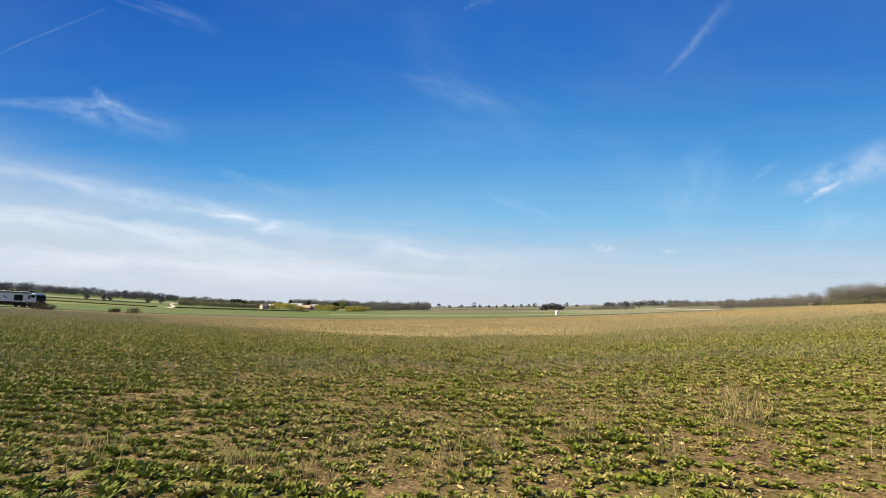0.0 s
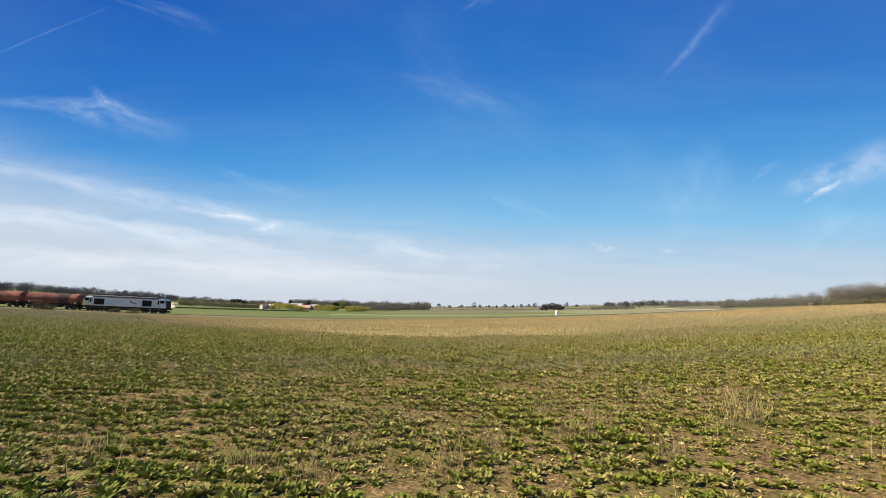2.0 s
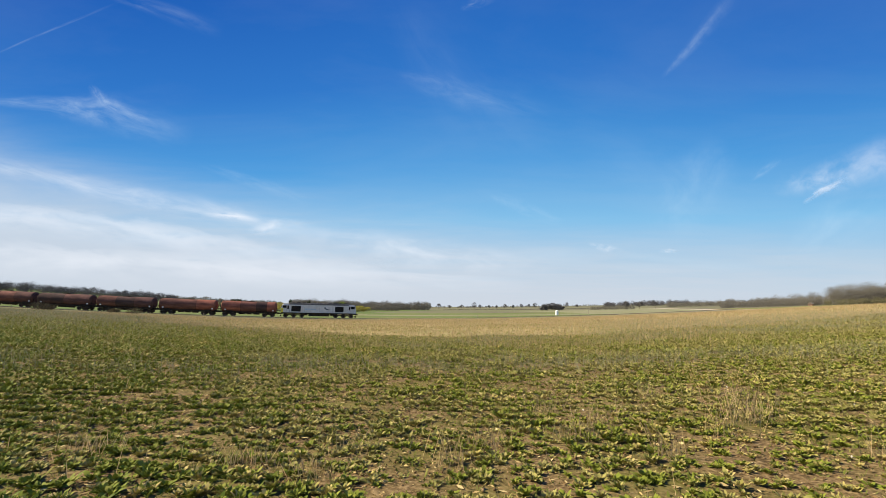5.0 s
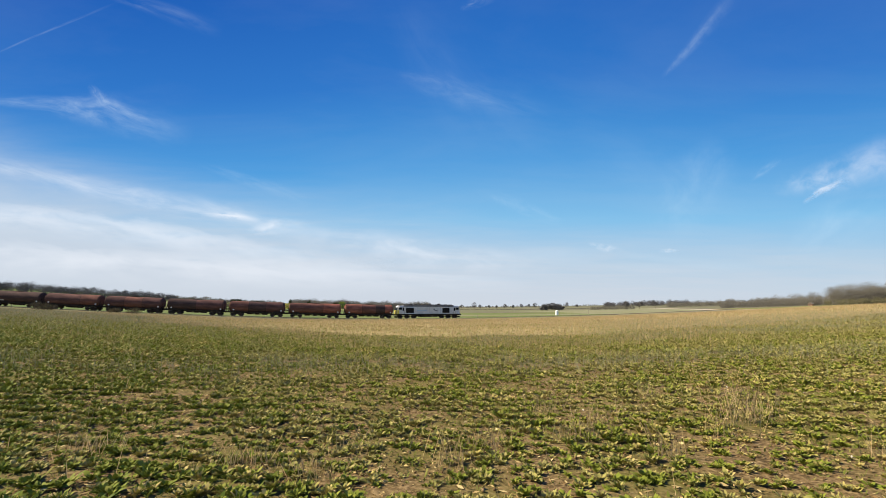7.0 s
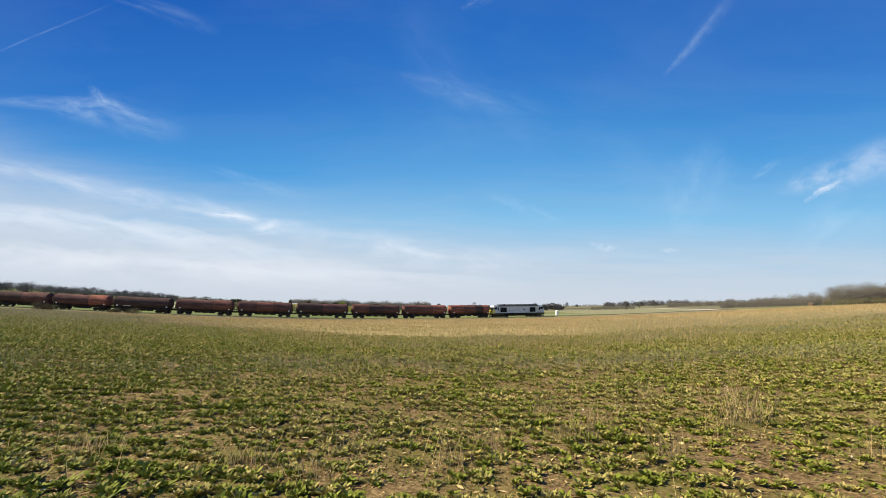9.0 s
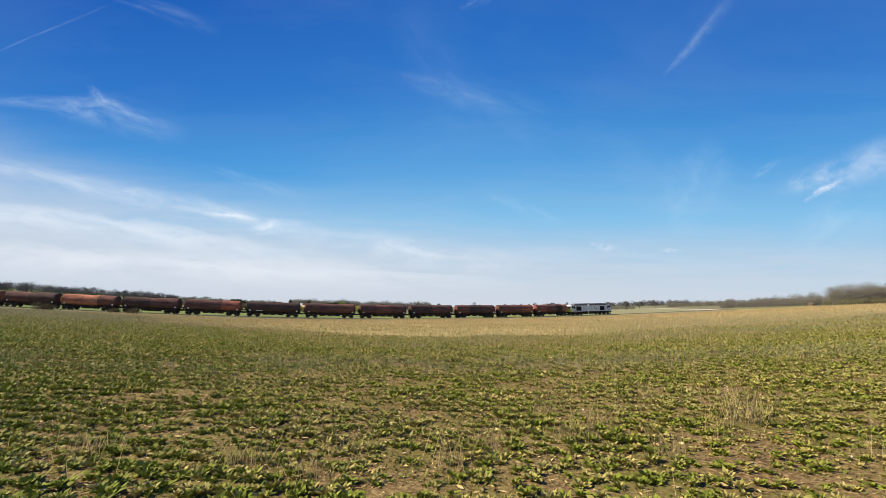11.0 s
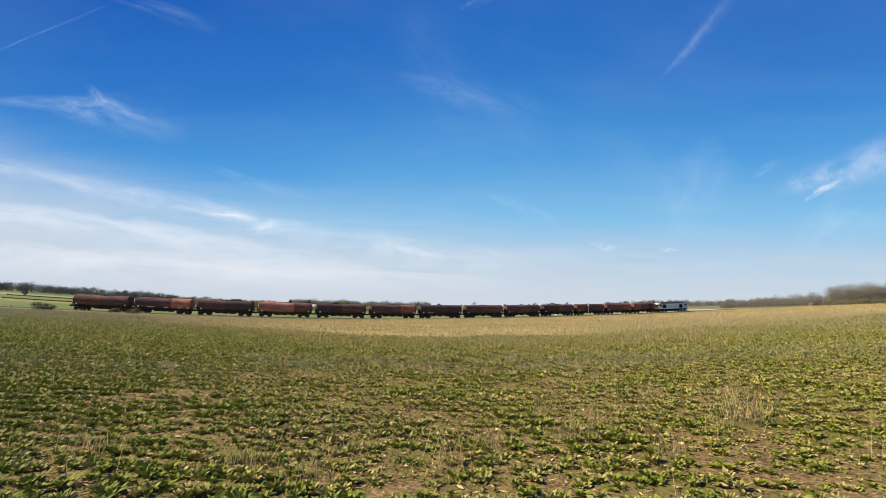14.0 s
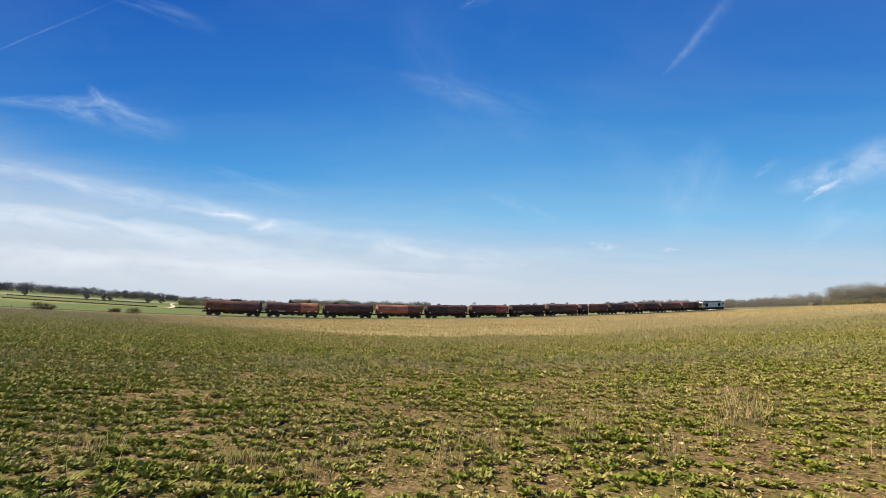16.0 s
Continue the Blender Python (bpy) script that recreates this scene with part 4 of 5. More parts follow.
def build_stalks():
    # thin grey-tan weeds among the crop, thickening to a straw-coloured margin by the line
    for (y0, y1, per, w, h, near) in ((3.5, 16, 9, 0.006, 0.30, 1), (16, 30, 9, 0.009, 0.34, 1), (20, 75, 28, 0.010, 0.33, 0), (75, 175, 8.0, 0.026, 0.45, 0)):
        x, y = scatter(y0, y1, per, 1.15)
        g = patch(x * 0.31 + 5, y * 0.31)
        b = beyond_line(x, y)
        if near:
            keep = rng.uniform(0, 1, len(x)) < np.clip((g - 0.45) * 2.2, 0.02, 1) * (0.35 if y1 < 20 else 0.7)
        else:
            keep = rng.uniform(0, 1, len(x)) < np.clip(0.6 + (y - tan_start(x, y)) / 12 + 2.2 * (patch(x * 0.16 + 2, y * 0.13) - 0.5), 0.05, 1)
        keep &= b < -4.5
        x, y = x[keep], y[keep]
        n = len(x)
        v, f = blades(x, y, land(x, y), h * rng.uniform(0.5, 1.25, n) * np.interp(beyond_line(x, y), [-40, -10], [1, 0.45]), w * rng.uniform(0.6, 1.3, n), 0.16, not near)
        tagged(fast_mesh("dry_grass", v, f, M_STALK), "thin straw-coloured dry grass and weed stalks", "dry grass", kind="stuff")
    # bands of thin grey-green weeds standing over the crop
    x, y = scatter(10.5, 34, 60, 1.1)
    br = x / y
    u = np.exp(-((y - 14.0 - 2.0 * br) / 2.2) ** 2) + 0.9 * np.exp(-((y - 24 - 10 * br) / 4.5) ** 2) * (br > -0.2) + 0.06
    keep = rng.uniform(0, 1, len(x)) < u * np.clip(patch(x * 0.35, y * 0.35) * 1.9 - 0.35, 0.03, 1)
    x, y = x[keep], y[keep]
    n = len(x)
    v, f = blades(x, y, land(x, y), rng.uniform(0.14, 0.36, n), rng.uniform(0.004, 0.008, n), 0.22)
    tagged(fast_mesh("grey_weeds", v, f, M_GREYWEED), "thin grey-green weed stems over the crop", "weeds", kind="stuff")
    # greyer rank grass over the western end of the field
    x, y = scatter(18, 108, 15, 1.12)
    br = x / y
    keep = (rng.uniform(0, 1, len(x)) < np.clip((-0.30 - br) * 2.6, 0, 1) * np.clip((y - 20) / 25, 0, 1) + np.clip((br - 0.15) * 1.6, 0, 0.8) * np.clip((y - 28) / 14, 0, 1) * np.clip((85 - y) / 20, 0, 1)) & (beyond_line(x, y) < -4)
    x, y = x[keep], y[keep]
    n = len(x)
    v, f = blades(x, y, land(x, y), rng.uniform(0.15, 0.42, n) * np.interp(beyond_line(x, y), [-45, -10], [1, 0.4]), rng.uniform(0.012, 0.028, n), 0.3, True)
    tagged(fast_mesh("rank_grass", v, f, M_GREYWEED), "grey-green rank grass at the field's end", "grass", kind="stuff")
    # rough verge beside the line
    n = 60000
    sv = rng.uniform(-120, 300, n)
    off = 1.9 + 7.0 * rng.uniform(0, 1, n) ** 1.8
    px = np.interp(sv, LINE_S, LINE_X); py = np.interp(sv, LINE_S, LINE_Y)
    qx = np.interp(sv + 1, LINE_S, LINE_X) - px; qy = np.interp(sv + 1, LINE_S, LINE_Y) - py
    x, y = px - qy * off, py + qx * off
    sgn = beyond_line(x, y) > 0
    x, y = np.where(sgn, px + qy * off, x), np.where(sgn, py - qx * off, y)
    rise = np.clip(np.interp(sv, LINE_S, LINE_Z) - land(x, y), 0.15, 1.2)
    tall = np.where(off < 5, rise * rng.uniform(0.65, 1.05, n) + 0.14, rng.uniform(0.14, 0.42, n))
    tall *= np.where(off < 2.3, 0.8, 1)
    v, f = blades(x, y, land(x, y), tall, rng.uniform(0.03, 0.07, n), 0.2, True)
    tagged(fast_mesh("verge_grass", v, f, M_VERGE), "pale rough grass along the railway verge", "dry grass", kind="stuff")


build_stalks()


def tussock(b, y, h, n):
    p = spot(b, y)
    x = p.x + rng.normal(0, 0.16, n); yy = p.y + rng.normal(0, 0.10, n)
    v, f = blades(x, yy, land(x, yy), h * rng.uniform(0.4, 1.1, n), rng.uniform(0.003, 0.007, n), 0.30)
    v -= np.array(p)
    ob = fast_mesh("grass_tussock", v, f, M_STALK)
    ob.location = p
    tagged(ob, "tall tussock of dry straw-coloured grass among the crop", "grass tussock", kind="stuff")


for b_, y_, h_, n_ in ((0.64, 6.4, 0.72, 34), (0.68, 7.1, 0.55, 22), (0.62, 5.9, 0.45, 20), (0.02, 4.9, 0.4, 40), (0.95, 5.0, 0.4, 30), (-0.2, 5.3, 0.35, 30),
                       (-0.42, 4.9, 0.24, 90), (-0.28, 4.6, 0.2, 80), (0.10, 5.6, 0.26, 60), (0.28, 5.9, 0.34, 60), (0.34, 6.6, 0.34, 50), (0.50, 5.1, 0.4, 40),
                       (0.66, 6.6, 0.6, 70), (-0.75, 5.2, 0.25, 60), (0.22, 7.4, 0.3, 60), (0.45, 8.5, 0.36, 60)):
    tussock(b_, y_, h_, n_)


def build_clods():
    """Crumbs of dry soil: small rough lumps."""
    x, y = scatter(3.3, 9, 90)
    n = len(x)
    base = np.array([[1, 0, 0], [0, 1, 0], [-1, 0, 0], [0, -1, 0], [0, 0, 1], [0, 0, -1]], float)
    fc = np.array([[0, 1, 4], [1, 2, 4], [2, 3, 4], [3, 0, 4], [1, 0, 5], [2, 1, 5], [3, 2, 5], [0, 3, 5]])
    r = 0.005 + 0.022 * rng.uniform(0, 1, n) ** 3
    v = base[None] * r[:, None, None] * rng.uniform(0.5, 1.4, (n, 6, 1))
    a = rng.uniform(0, 6.28, n)
    c, q = np.cos(a)[:, None], np.sin(a)[:, None]
    v = np.stack([v[..., 0] * c - v[..., 1] * q, v[..., 0] * q + v[..., 1] * c, v[..., 2] * 0.8], -1)
    v += np.stack([x, y, land(x, y) + r * 0.3], 1)[:, None, :]
    f = (np.arange(n)[:, None, None] * 6 + fc[None]).reshape(-1, 3)
    tagged(fast_mesh("soil_clods", v.reshape(-1, 3), f, M_CLOD), "small crumbs of dry brown soil", "soil", kind="stuff")


build_clods()


def build_stones():
    bm = bmesh.new()
    x, y = scatter(3.3, 16, 0.7)
    for i in range(len(x)):
        r = rng.uniform(0.007, 0.018)
        m = Matrix.Translation((x[i], y[i], float(land(x[i], y[i])) + r * 0.4)) @ Euler(rng.uniform(0, 6, 3)).to_matrix().to_4x4()
        bmesh.ops.create_icosphere(bm, subdivisions=1, radius=r, matrix=m @ Matrix.Diagonal((1.4, 1.0, 0.7, 1)))
    x, y = scatter(3.3, 13, 85)
    v, f = leaf_fan(x, y, land(x, y) + 0.012, 1, rng.uniform(0.03, 0.09, len(x)), 0.12, 2)
    tagged(fast_mesh("leaf_litter", v, f, M_LITTER), "curled straw-coloured dead leaves lying on the soil", "dead leaves", kind="stuff")
    tagged(part("stones", bm, M_STONE), "small pale flints scattered on the soil", "stones", kind="stuff")


build_stones()


# ---- trees ----
def crown(n, c, rad, size, clumps, thin=0.45, loose=0.24):
    """Many slender bits gathered in clumps inside an uneven egg."""
    q = rng.normal(0, 1, (clumps, 3))
    q /= np.linalg.norm(q, axis=1)[:, None]
    q *= (rng.uniform(0.35, 1.0, clumps) ** 0.5)[:, None]
    cc = q * np.array(rad) * rng.uniform(0.75, 1.0, (clumps, 1))
    k = rng.integers(0, clumps, n)
    p = cc[k] + rng.normal(0, 1, (n, 3)) * np.array(rad) * loose
    out = p / np.array(rad)
    far = np.linalg.norm(out, axis=1)
    pull = np.where(far > 1, rng.uniform(0.75, 1.0, n) / np.maximum(far, 1e-6), 1.0)[:, None]
    p, out = p * pull, out * pull
    dirv = out * 0.8 + rng.normal(0, 0.6, (n, 3)) + np.array([0, 0, 0.5])
    dirv /= np.linalg.norm(dirv, axis=1)[:, None] + 1e-6
    sd = np.cross(dirv, rng.normal(0, 1, (n, 3)))
    sd /= np.linalg.norm(sd, axis=1)[:, None] + 1e-6
    ln = size * rng.uniform(0.6, 1.5, n)[:, None]
    p = p + np.array(c)
    v = np.stack([p - sd * ln * thin * 0.5, p + sd * ln * thin * 0.5, p + dirv * ln], 1).reshape(-1, 3)
    return v, np.arange(n * 3).reshape(-1, 3)


def trunk_mesh(h, r, limbs, spread):
    bm = bmesh.new()
    add_rod(bm, (0, 0, -0.3), (0.02 * h, 0, h * 0.55), r, r * 0.6, 7)
    add_rod(bm, (0.02 * h, 0, h * 0.54), (0, 0.01 * h, h * 0.9), r * 0.6, r * 0.12, 6)
    for i in range(limbs):
        a = 2.4 * i + rng.uniform(-0.4, 0.4)
        z = h * rng.uniform(0.25, 0.65)
        e = (spread * rng.uniform(0.5, 0.9) * math.cos(a), spread * rng.uniform(0.5, 0.9) * math.sin(a), z + h * rng.uniform(0.15, 0.3))
        add_rod(bm, (0.02 * h * z / h, 0, z), e, r * 0.4, r * 0.08, 5)
    return bm


def tree(name, at, h, spread, mat, label, bits=900, low=0.3, size=0.6, thin=0.45):
    th = empty(name, at)
    part("trunk", trunk_mesh(h, 0.03 * h * 0.8, 7, spread), M_BARK, th)
    c = (0, 0, h * (low + 1) / 2)
    v, f = crown(bits, c, (spread, spread, h * (1 - low) / 2), size * 1.35, 16, thin)
    o = fast_mesh("crown", v, f, mat)
    o.parent = th
    return tagged(th, label, "tree" if name != "bush" else "bush")


def wood(name, places, mat, label, bits=170, size=1.1):
    """A wood of many trees as one body: trunks and twiggy crowns."""
    V, F, k = [], [], 0
    for b, y, h in places:
        p = spot(b, y)
        sp = h * rng.uniform(0.32, 0.55)
        v, f = crown(bits, (p.x, p.y, p.z + h * 0.47), (sp, sp, h * 0.46), size, 16, 0.8, 0.18)
        V.append(v); F.append(f + k); k += len(v)
        r = 0.02 * h
        for dx, dy in ((1, 0), (0, 1)):
            t = np.array([[p.x - dx * r, p.y - dy * r, p.z - 1], [p.x + dx * r, p.y + dy * r, p.z - 1], [p.x, p.y, p.z + h * 0.8]])
            V.append(t); F.append(np.arange(3)[None, :] + k); k += 3
    return tagged(fast_mesh(name, np.concatenate(V), np.concatenate(F), mat), label, name.replace("_", " "), kind="stuff")


def stand(b0, b1, y0, y1, n, h0, h1):
    """Places for a wood between two bearings, its height going from h0 to h1."""
    out = []
    for _ in range(n):
        t = rng.uniform(0, 1)
        lump = 0.92 + 0.07 * math.sin(t * 23 + b0 * 40) + 0.06 * math.sin(t * 61 + y0) + 0.05 * math.sin(t * 137)
        out.append((b0 + (b1 - b0) * t, rng.uniform(y0, y1), (h0 + (h1 - h0) * t) * rng.uniform(0.66, 1.08) * lump))
    return out


def hedge(b0, y0, b1, y1, h, mat, label, n):
    out = []
    for i in range(n):
        t = (i + rng.uniform(0, 1)) / n
        out.append((b0 + (b1 - b0) * t, y0 + (y1 - y0) * t + rng.uniform(-1, 1), h * rng.uniform(0.6, 1.25)))
    return wood("hedge", out, mat, label, 64, 0.48)


def build_woods():
    wood("woodland", stand(-1.08, -0.595, 780, 860, 420, 21.6, 16.6), M_TWIGDARK, "bare dark woodland along the ridge above green fields", 309, 0.58)
    wood("woodland", stand(-0.62, -0.36, 980, 1100, 220, 13.5, 13.5), M_TWIG, "bare brown woodland behind the thicket", 158, 0.84)
    wood("thicket", stand(-0.59, -0.38, 500, 570, 300, 6.4, 5.8), M_OLIVE, "tan-brown leafless thicket beside the farm", 172, 0.47)
    wood("woodland", stand(-0.34, -0.03, 840, 930, 640, 19.4, 19.0), M_TWIG, "grey-brown bare woodland on the skyline", 230, 0.66)
    wood("thicket", stand(-0.17, -0.10, 640, 700, 57, 11.2, 8.8), M_TWIG, "brown leafless thicket before the woodland", 237, 0.56)
    wood("woodland", stand(0.36, 0.55, 1400, 1520, 210, 18.8, 21.2), M_TWIGDARK, "distant bare woodland on a low hill", 144, 1.06)
    wood("woodland", stand(0.50, 0.76, 760, 850, 240, 11.2, 15.0), M_TWIG, "bare brown trees along the valley side", 216, 0.56)
    wood("thicket", stand(0.62, 0.90, 440, 500, 240, 6.2, 11.2), M_TWIG, "olive-brown scrub at the wood's edge", 237, 0.40)
    wood("woodland", stand(0.72, 0.88, 500, 560, 90, 13.0, 18.5), M_TWIG, "bare trees rising towards the tall wood", 700, 0.29)
    wood("woodland", stand(0.875, 1.07, 430, 475, 130, 24.0, 23.5), M_TWIG, "tall grey-brown bare wood at the field's end", 1500, 0.32)
    wood("thicket", stand(0.86, 1.10, 395, 430, 100, 7.0, 8.0), M_OLIVE, "olive-brown scrub under the tall wood", 273, 0.38)
    wood("woodland", stand(-0.03, 0.36, 1900, 2200, 114, 10.0, 11.2), M_TWIG, "faint far treeline on the horizon", 64, 1.34)
    dark = "dark bare hedgerow between fields"
    hedge(-0.98, 560, -0.66, 528, 1.0, M_TWIGDARK, dark, 180)
    hedge(-0.99, 420, -0.64, 348, 0.7, M_OLIVE, dark, 180)
    hedge(-0.60, 350, -0.30, 400, 0.9, M_OLIVE, "low olive hedgerow between fields", 180)
    hedge(0.0, 880, 0.33, 860, 1.4, M_TWIG, dark, 180)
    hedge(0.33, 600, 0.43, 580, 6.0, M_TWIG, "ragged brown hedge with small trees", 78)


build_woods()


def build_single_trees():
    oak = "lone bare tree standing on the far skyline"
    for b, y, h in ((0.042, 1250, 9), (0.070, 1200, 14), (0.083, 1250, 9), (0.103, 1300, 8), (0.12, 1300, 7), (0.138, 1200, 10), (0.157, 1250, 8),
                    (0.176, 1250, 10), (0.192, 1300, 9), (0.206, 1150, 11), (0.262, 1100, 9), (0.275, 1100, 12), (-0.01, 1150, 12), (0.015, 1250, 8),
                    (0.30, 1200, 7), (0.41, 640, 8), (0.44, 620, 8), (0.475, 640, 9)):
        tree("bare_tree", spot(b, y), h * 1.3, h * 0.55, M_TWIGDARK, oak, 420, 0.25, 1.0)
    # dark round grove beside the white tank
    for b, y, h in ((0.222, 640, 9.5), (0.234, 650, 9.5), (0.246, 645, 10.5), (0.256, 650, 9.0), (0.262, 640, 7)):
        tree("grove_tree", spot(b, y), h, 6.2, M_TWIGDARK, "dark dense tree in a small round grove", 1100, 0.05, 0.9)
    # round the farm
    wl = "yellow-green willow bush in early leaf beside the farm"
    for b, y, h, w in ((-0.372, 480, 7, 5.5), (-0.352, 476, 6.5, 5), (-0.334, 478, 5.5, 5), (-0.318, 470, 4, 4), (-0.276, 480, 5.5, 5), (-0.256, 476, 6, 5),
                       (-0.243, 480, 5, 4), (-0.207, 470, 5.5, 5), (-0.188, 470, 5.5, 5), (-0.172, 472, 4.5, 4)):
        tree("willow_bush", spot(b, y), h * 1.15, w * 1.35, M_WILLOW, wl, 1300, 0.02, 0.6)
    tree("dark_tree", spot(-0.240, 485), 9.5, 4.0, M_EVERGREEN, "dark evergreen tree beside the farm", 1100, 0.08, 0.7)
    tree("dark_tree", spot(-0.300, 540), 11, 2.6, M_EVERGREEN, "tall dark evergreen behind the barns", 500, 0.1, 0.8)
    tree("dark_tree", spot(-0.342, 545), 12, 2.2, M_EVERGREEN, "slim dark evergreen behind the farm", 420, 0.1, 0.8)
    for b, y, h in ((-0.47, 900, 10), (-0.462, 905, 11), (-0.453, 900, 10), (-0.445, 902, 9)):
        tree("conifer", spot(b, y), h, 4.5, M_EVERGREEN, "dark evergreen in a clump on the skyline", 420, 0.1, 1.0)
    tree("leafing_tree", spot(-0.226, 500), 10.5, 4.5, M_FRESH, "tree in fresh light green leaf", 800, 0.3, 0.7)
    tree("dark_tree", spot(-0.213, 510), 8.5, 5.0, M_TWIGDARK, "dark bare tree by the farm", 900, 0.1, 0.7)
    for b, y in ((-0.94, 590), (-0.80, 560), (-0.76, 545), (-0.745, 548), (-0.66, 530), (-0.63, 540)):
        tree("hedgerow_tree", spot(b, y), 6.0, 3.2, M_TWIGDARK, "small dark bare hedgerow tree", 420, 0.15, 0.7)
    # leafless bushes between the field and the line
    bl = "leafless tangled bush on the railway verge"
    for b, y, h, w in ((-0.905, 99, 1.8, 1.5), (-0.735, 101, 1.0, 1.2), (-0.69, 102, 1.3, 1.5), (-0.885, 100, 1.4, 1.3)):
        tree("bush", spot(b, y), h, w, M_SCRUB, bl, 620, 0.0, 0.40, 0.09)


build_single_trees()


# ---- the farm and small things in the distance ----
def house(name, at, turn, L, W, H, rise, wall, roof, label, wins=3, door=True, chimney=True):
    th = empty(name, at)
    th.rotation_euler = (0, 0, radians(turn))
    bm = bmesh.new()
    prof = [(-W / 2, -1.5), (W / 2, -1.5), (W / 2, H), (0, H + rise), (-W / 2, H)]
    a = bm.faces.new([bm.verts.new((-L / 2, y, z)) for y, z in prof])
    g = bmesh.ops.extrude_face_region(bm, geom=[a])
    bmesh.ops.translate(bm, vec=(L, 0, 0), verts=[v for v in g["geom"] if isinstance(v, bmesh.types.BMVert)])
    bmesh.ops.recalc_face_normals(bm, faces=bm.faces)
    part("wall", bm, wall, th)
    bm = bmesh.new()
    for s in (-1, 1):
        q = [(-L / 2 - 0.3, s * (W / 2 + 0.35), H - 0.2), (L / 2 + 0.3, s * (W / 2 + 0.35), H - 0.2), (L / 2 + 0.3, 0, H + rise + 0.12), (-L / 2 - 0.3, 0, H + rise + 0.12)]
        f = bm.faces.new([bm.verts.new(v) for v in q])
        g = bmesh.ops.extrude_face_region(bm, geom=[f])
        bmesh.ops.translate(bm, vec=(0, 0, 0.14), verts=[v for v in g["geom"] if isinstance(v, bmesh.types.BMVert)])
    ro = part("roof", bm, roof, th)
    if chimney:
        part("chimney", box(L * 0.3, 0, H + rise + 0.4, 0.7, 0.7, 1.3, 0.04), M_WALLBRICK, ro)
    for i in range(wins):
        x = (i + 0.5) / wins * L - L / 2
        for z in ((H * 0.28, H * 0.75) if H > 4.4 else (H * 0.5,)):
            w = part("window", box(x, -W / 2 - 0.02, z, 1.1, 0.08, 1.1), M_WHITE, th)
            part("pane", box(x, -W / 2 - 0.07, z, 0.9, 0.03, 0.9), M_GLASS, w)
    if door:
        part("door", box(L * 0.08, -W / 2 - 0.03, 1.0, 0.95, 0.08, 2.0), M_POST, th)
    return tagged(th, label, "house" if name == "farmhouse" else "barn", group="farm buildings")


house("farmhouse", spot(-0.400, 500), 55, 8.0, 5.5, 3.6, 2.0, M_WALLPINK, M_TILE, "pale cream-rendered farmhouse with a tiled roof")
house("farmhouse", spot(-0.384, 530), -20, 7, 5.5, 3.2, 2.2, M_WALLBRICK, M_SLATE, "small brick farmhouse with a pale roof among willows", 2)
house("barn", spot(-0.330, 520), 8, 15, 9, 4.2, 2.8, M_STONE, M_SLATE, "long farm barn with a pale sheet roof", 0, False, False)
house("barn", spot(-0.306, 512), -14, 13, 8, 2.6, 3.0, M_WALLBRICK, M_TILE, "brick barn with an orange tiled roof", 0, True, False)
house("barn", spot(-0.288, 530), 15, 8, 7, 4.0, 2.5, M_STONE, M_SLATE, "small stone barn with a pale roof", 0, False, False)


house("barn", spot(0.826, 455), 20, 5, 4, 1.6, 1.2, M_WALLBRICK, M_STONE, "small pale barn half hidden in scrub", 0, False, False)


def utility_pole():
    th = empty("utility_pole", spot(0.966, 426))
    part("pole", rod((0, 0, -0.5), (0, 0, 9.5), 0.16, 0.11), M_POST, th)
    part("crossarm", box(0, 0, 9.0, 2.2, 0.12, 0.14, 0.02), M_POST, th)
    for x in (-0.9, 0.0, 0.9):
        part("insulator", rod((x, 0, 9.07), (x, 0, 9.3), 0.05, 0.03, 6), M_WHITE, th)
    tagged(th, "pale weathered utility pole before the bare wood", "utility pole")


utility_pole()


def build_chalk_track():
    n = 14
    verts, faces = [], []
    for i in range(n):
        t = i / (n - 1)
        y = 300 + 330 * t
        b = -0.618 + 0.022 * t + 0.008 * math.sin(t * 6)
        for s in (-1, 1):
            x = b * y + s * (2.1 - 0.8 * t)
            verts.append((x, y, float(land(x, y)) + 0.25))
    for i in range(n - 1):
        faces.append((2 * i, 2 * i + 1, 2 * i + 3, 2 * i + 2))
    tagged(mesh_part("farm_track", verts, faces, M_CHALK), "pale chalk farm track between green fields", "farm track", kind="structure")


build_chalk_track()


def water_tank():
    th = empty("water_tank", spot(0.2545, 222))
    bm = rod((0, 0, -0.2), (0, 0, 2.25), 0.72, seg=24)
    ob = part("shell", bm, M_WHITE, th)
    part("dome", rod((0, 0, 2.25), (0, 0, 2.5), 0.72, 0.3, 24), M_WHITE, th)
    for z in (0.7, 1.5):
        part("band", rod((0, 0, z), (0, 0, z + 0.06), 0.735, seg=24), M_SLATE, ob)
    part("base_slab", box(0, 0, -0.05, 1.9, 1.9, 0.25, 0.03), M_SLEEPER, th)
    tagged(th, "small white upright tank standing in the green meadow", "water tank")


water_tank()


def marker_post():
    s = 90.5
    p, q = rail_at(s), rail_at(s + 1)
    n = Vector((q.y - p.y, -(q.x - p.x), 0)).normalized()
    if n.y > 0:
        n = -n
    at = p + n * 4.0
    at.z = float(land(at.x, at.y))
    th = empty("marker_post", at)
    part("post", rod((0, 0, -0.3), (0, 0, 4.1), 0.07, 0.06), M_POST, th)
    part("sign_board", box(0, -0.08, 3.8, 0.55, 0.05, 0.6, 0.02), M_WHITE, th, "white sign board")
    tagged(th, "grey lineside post with a white sign board", "marker post")


marker_post()


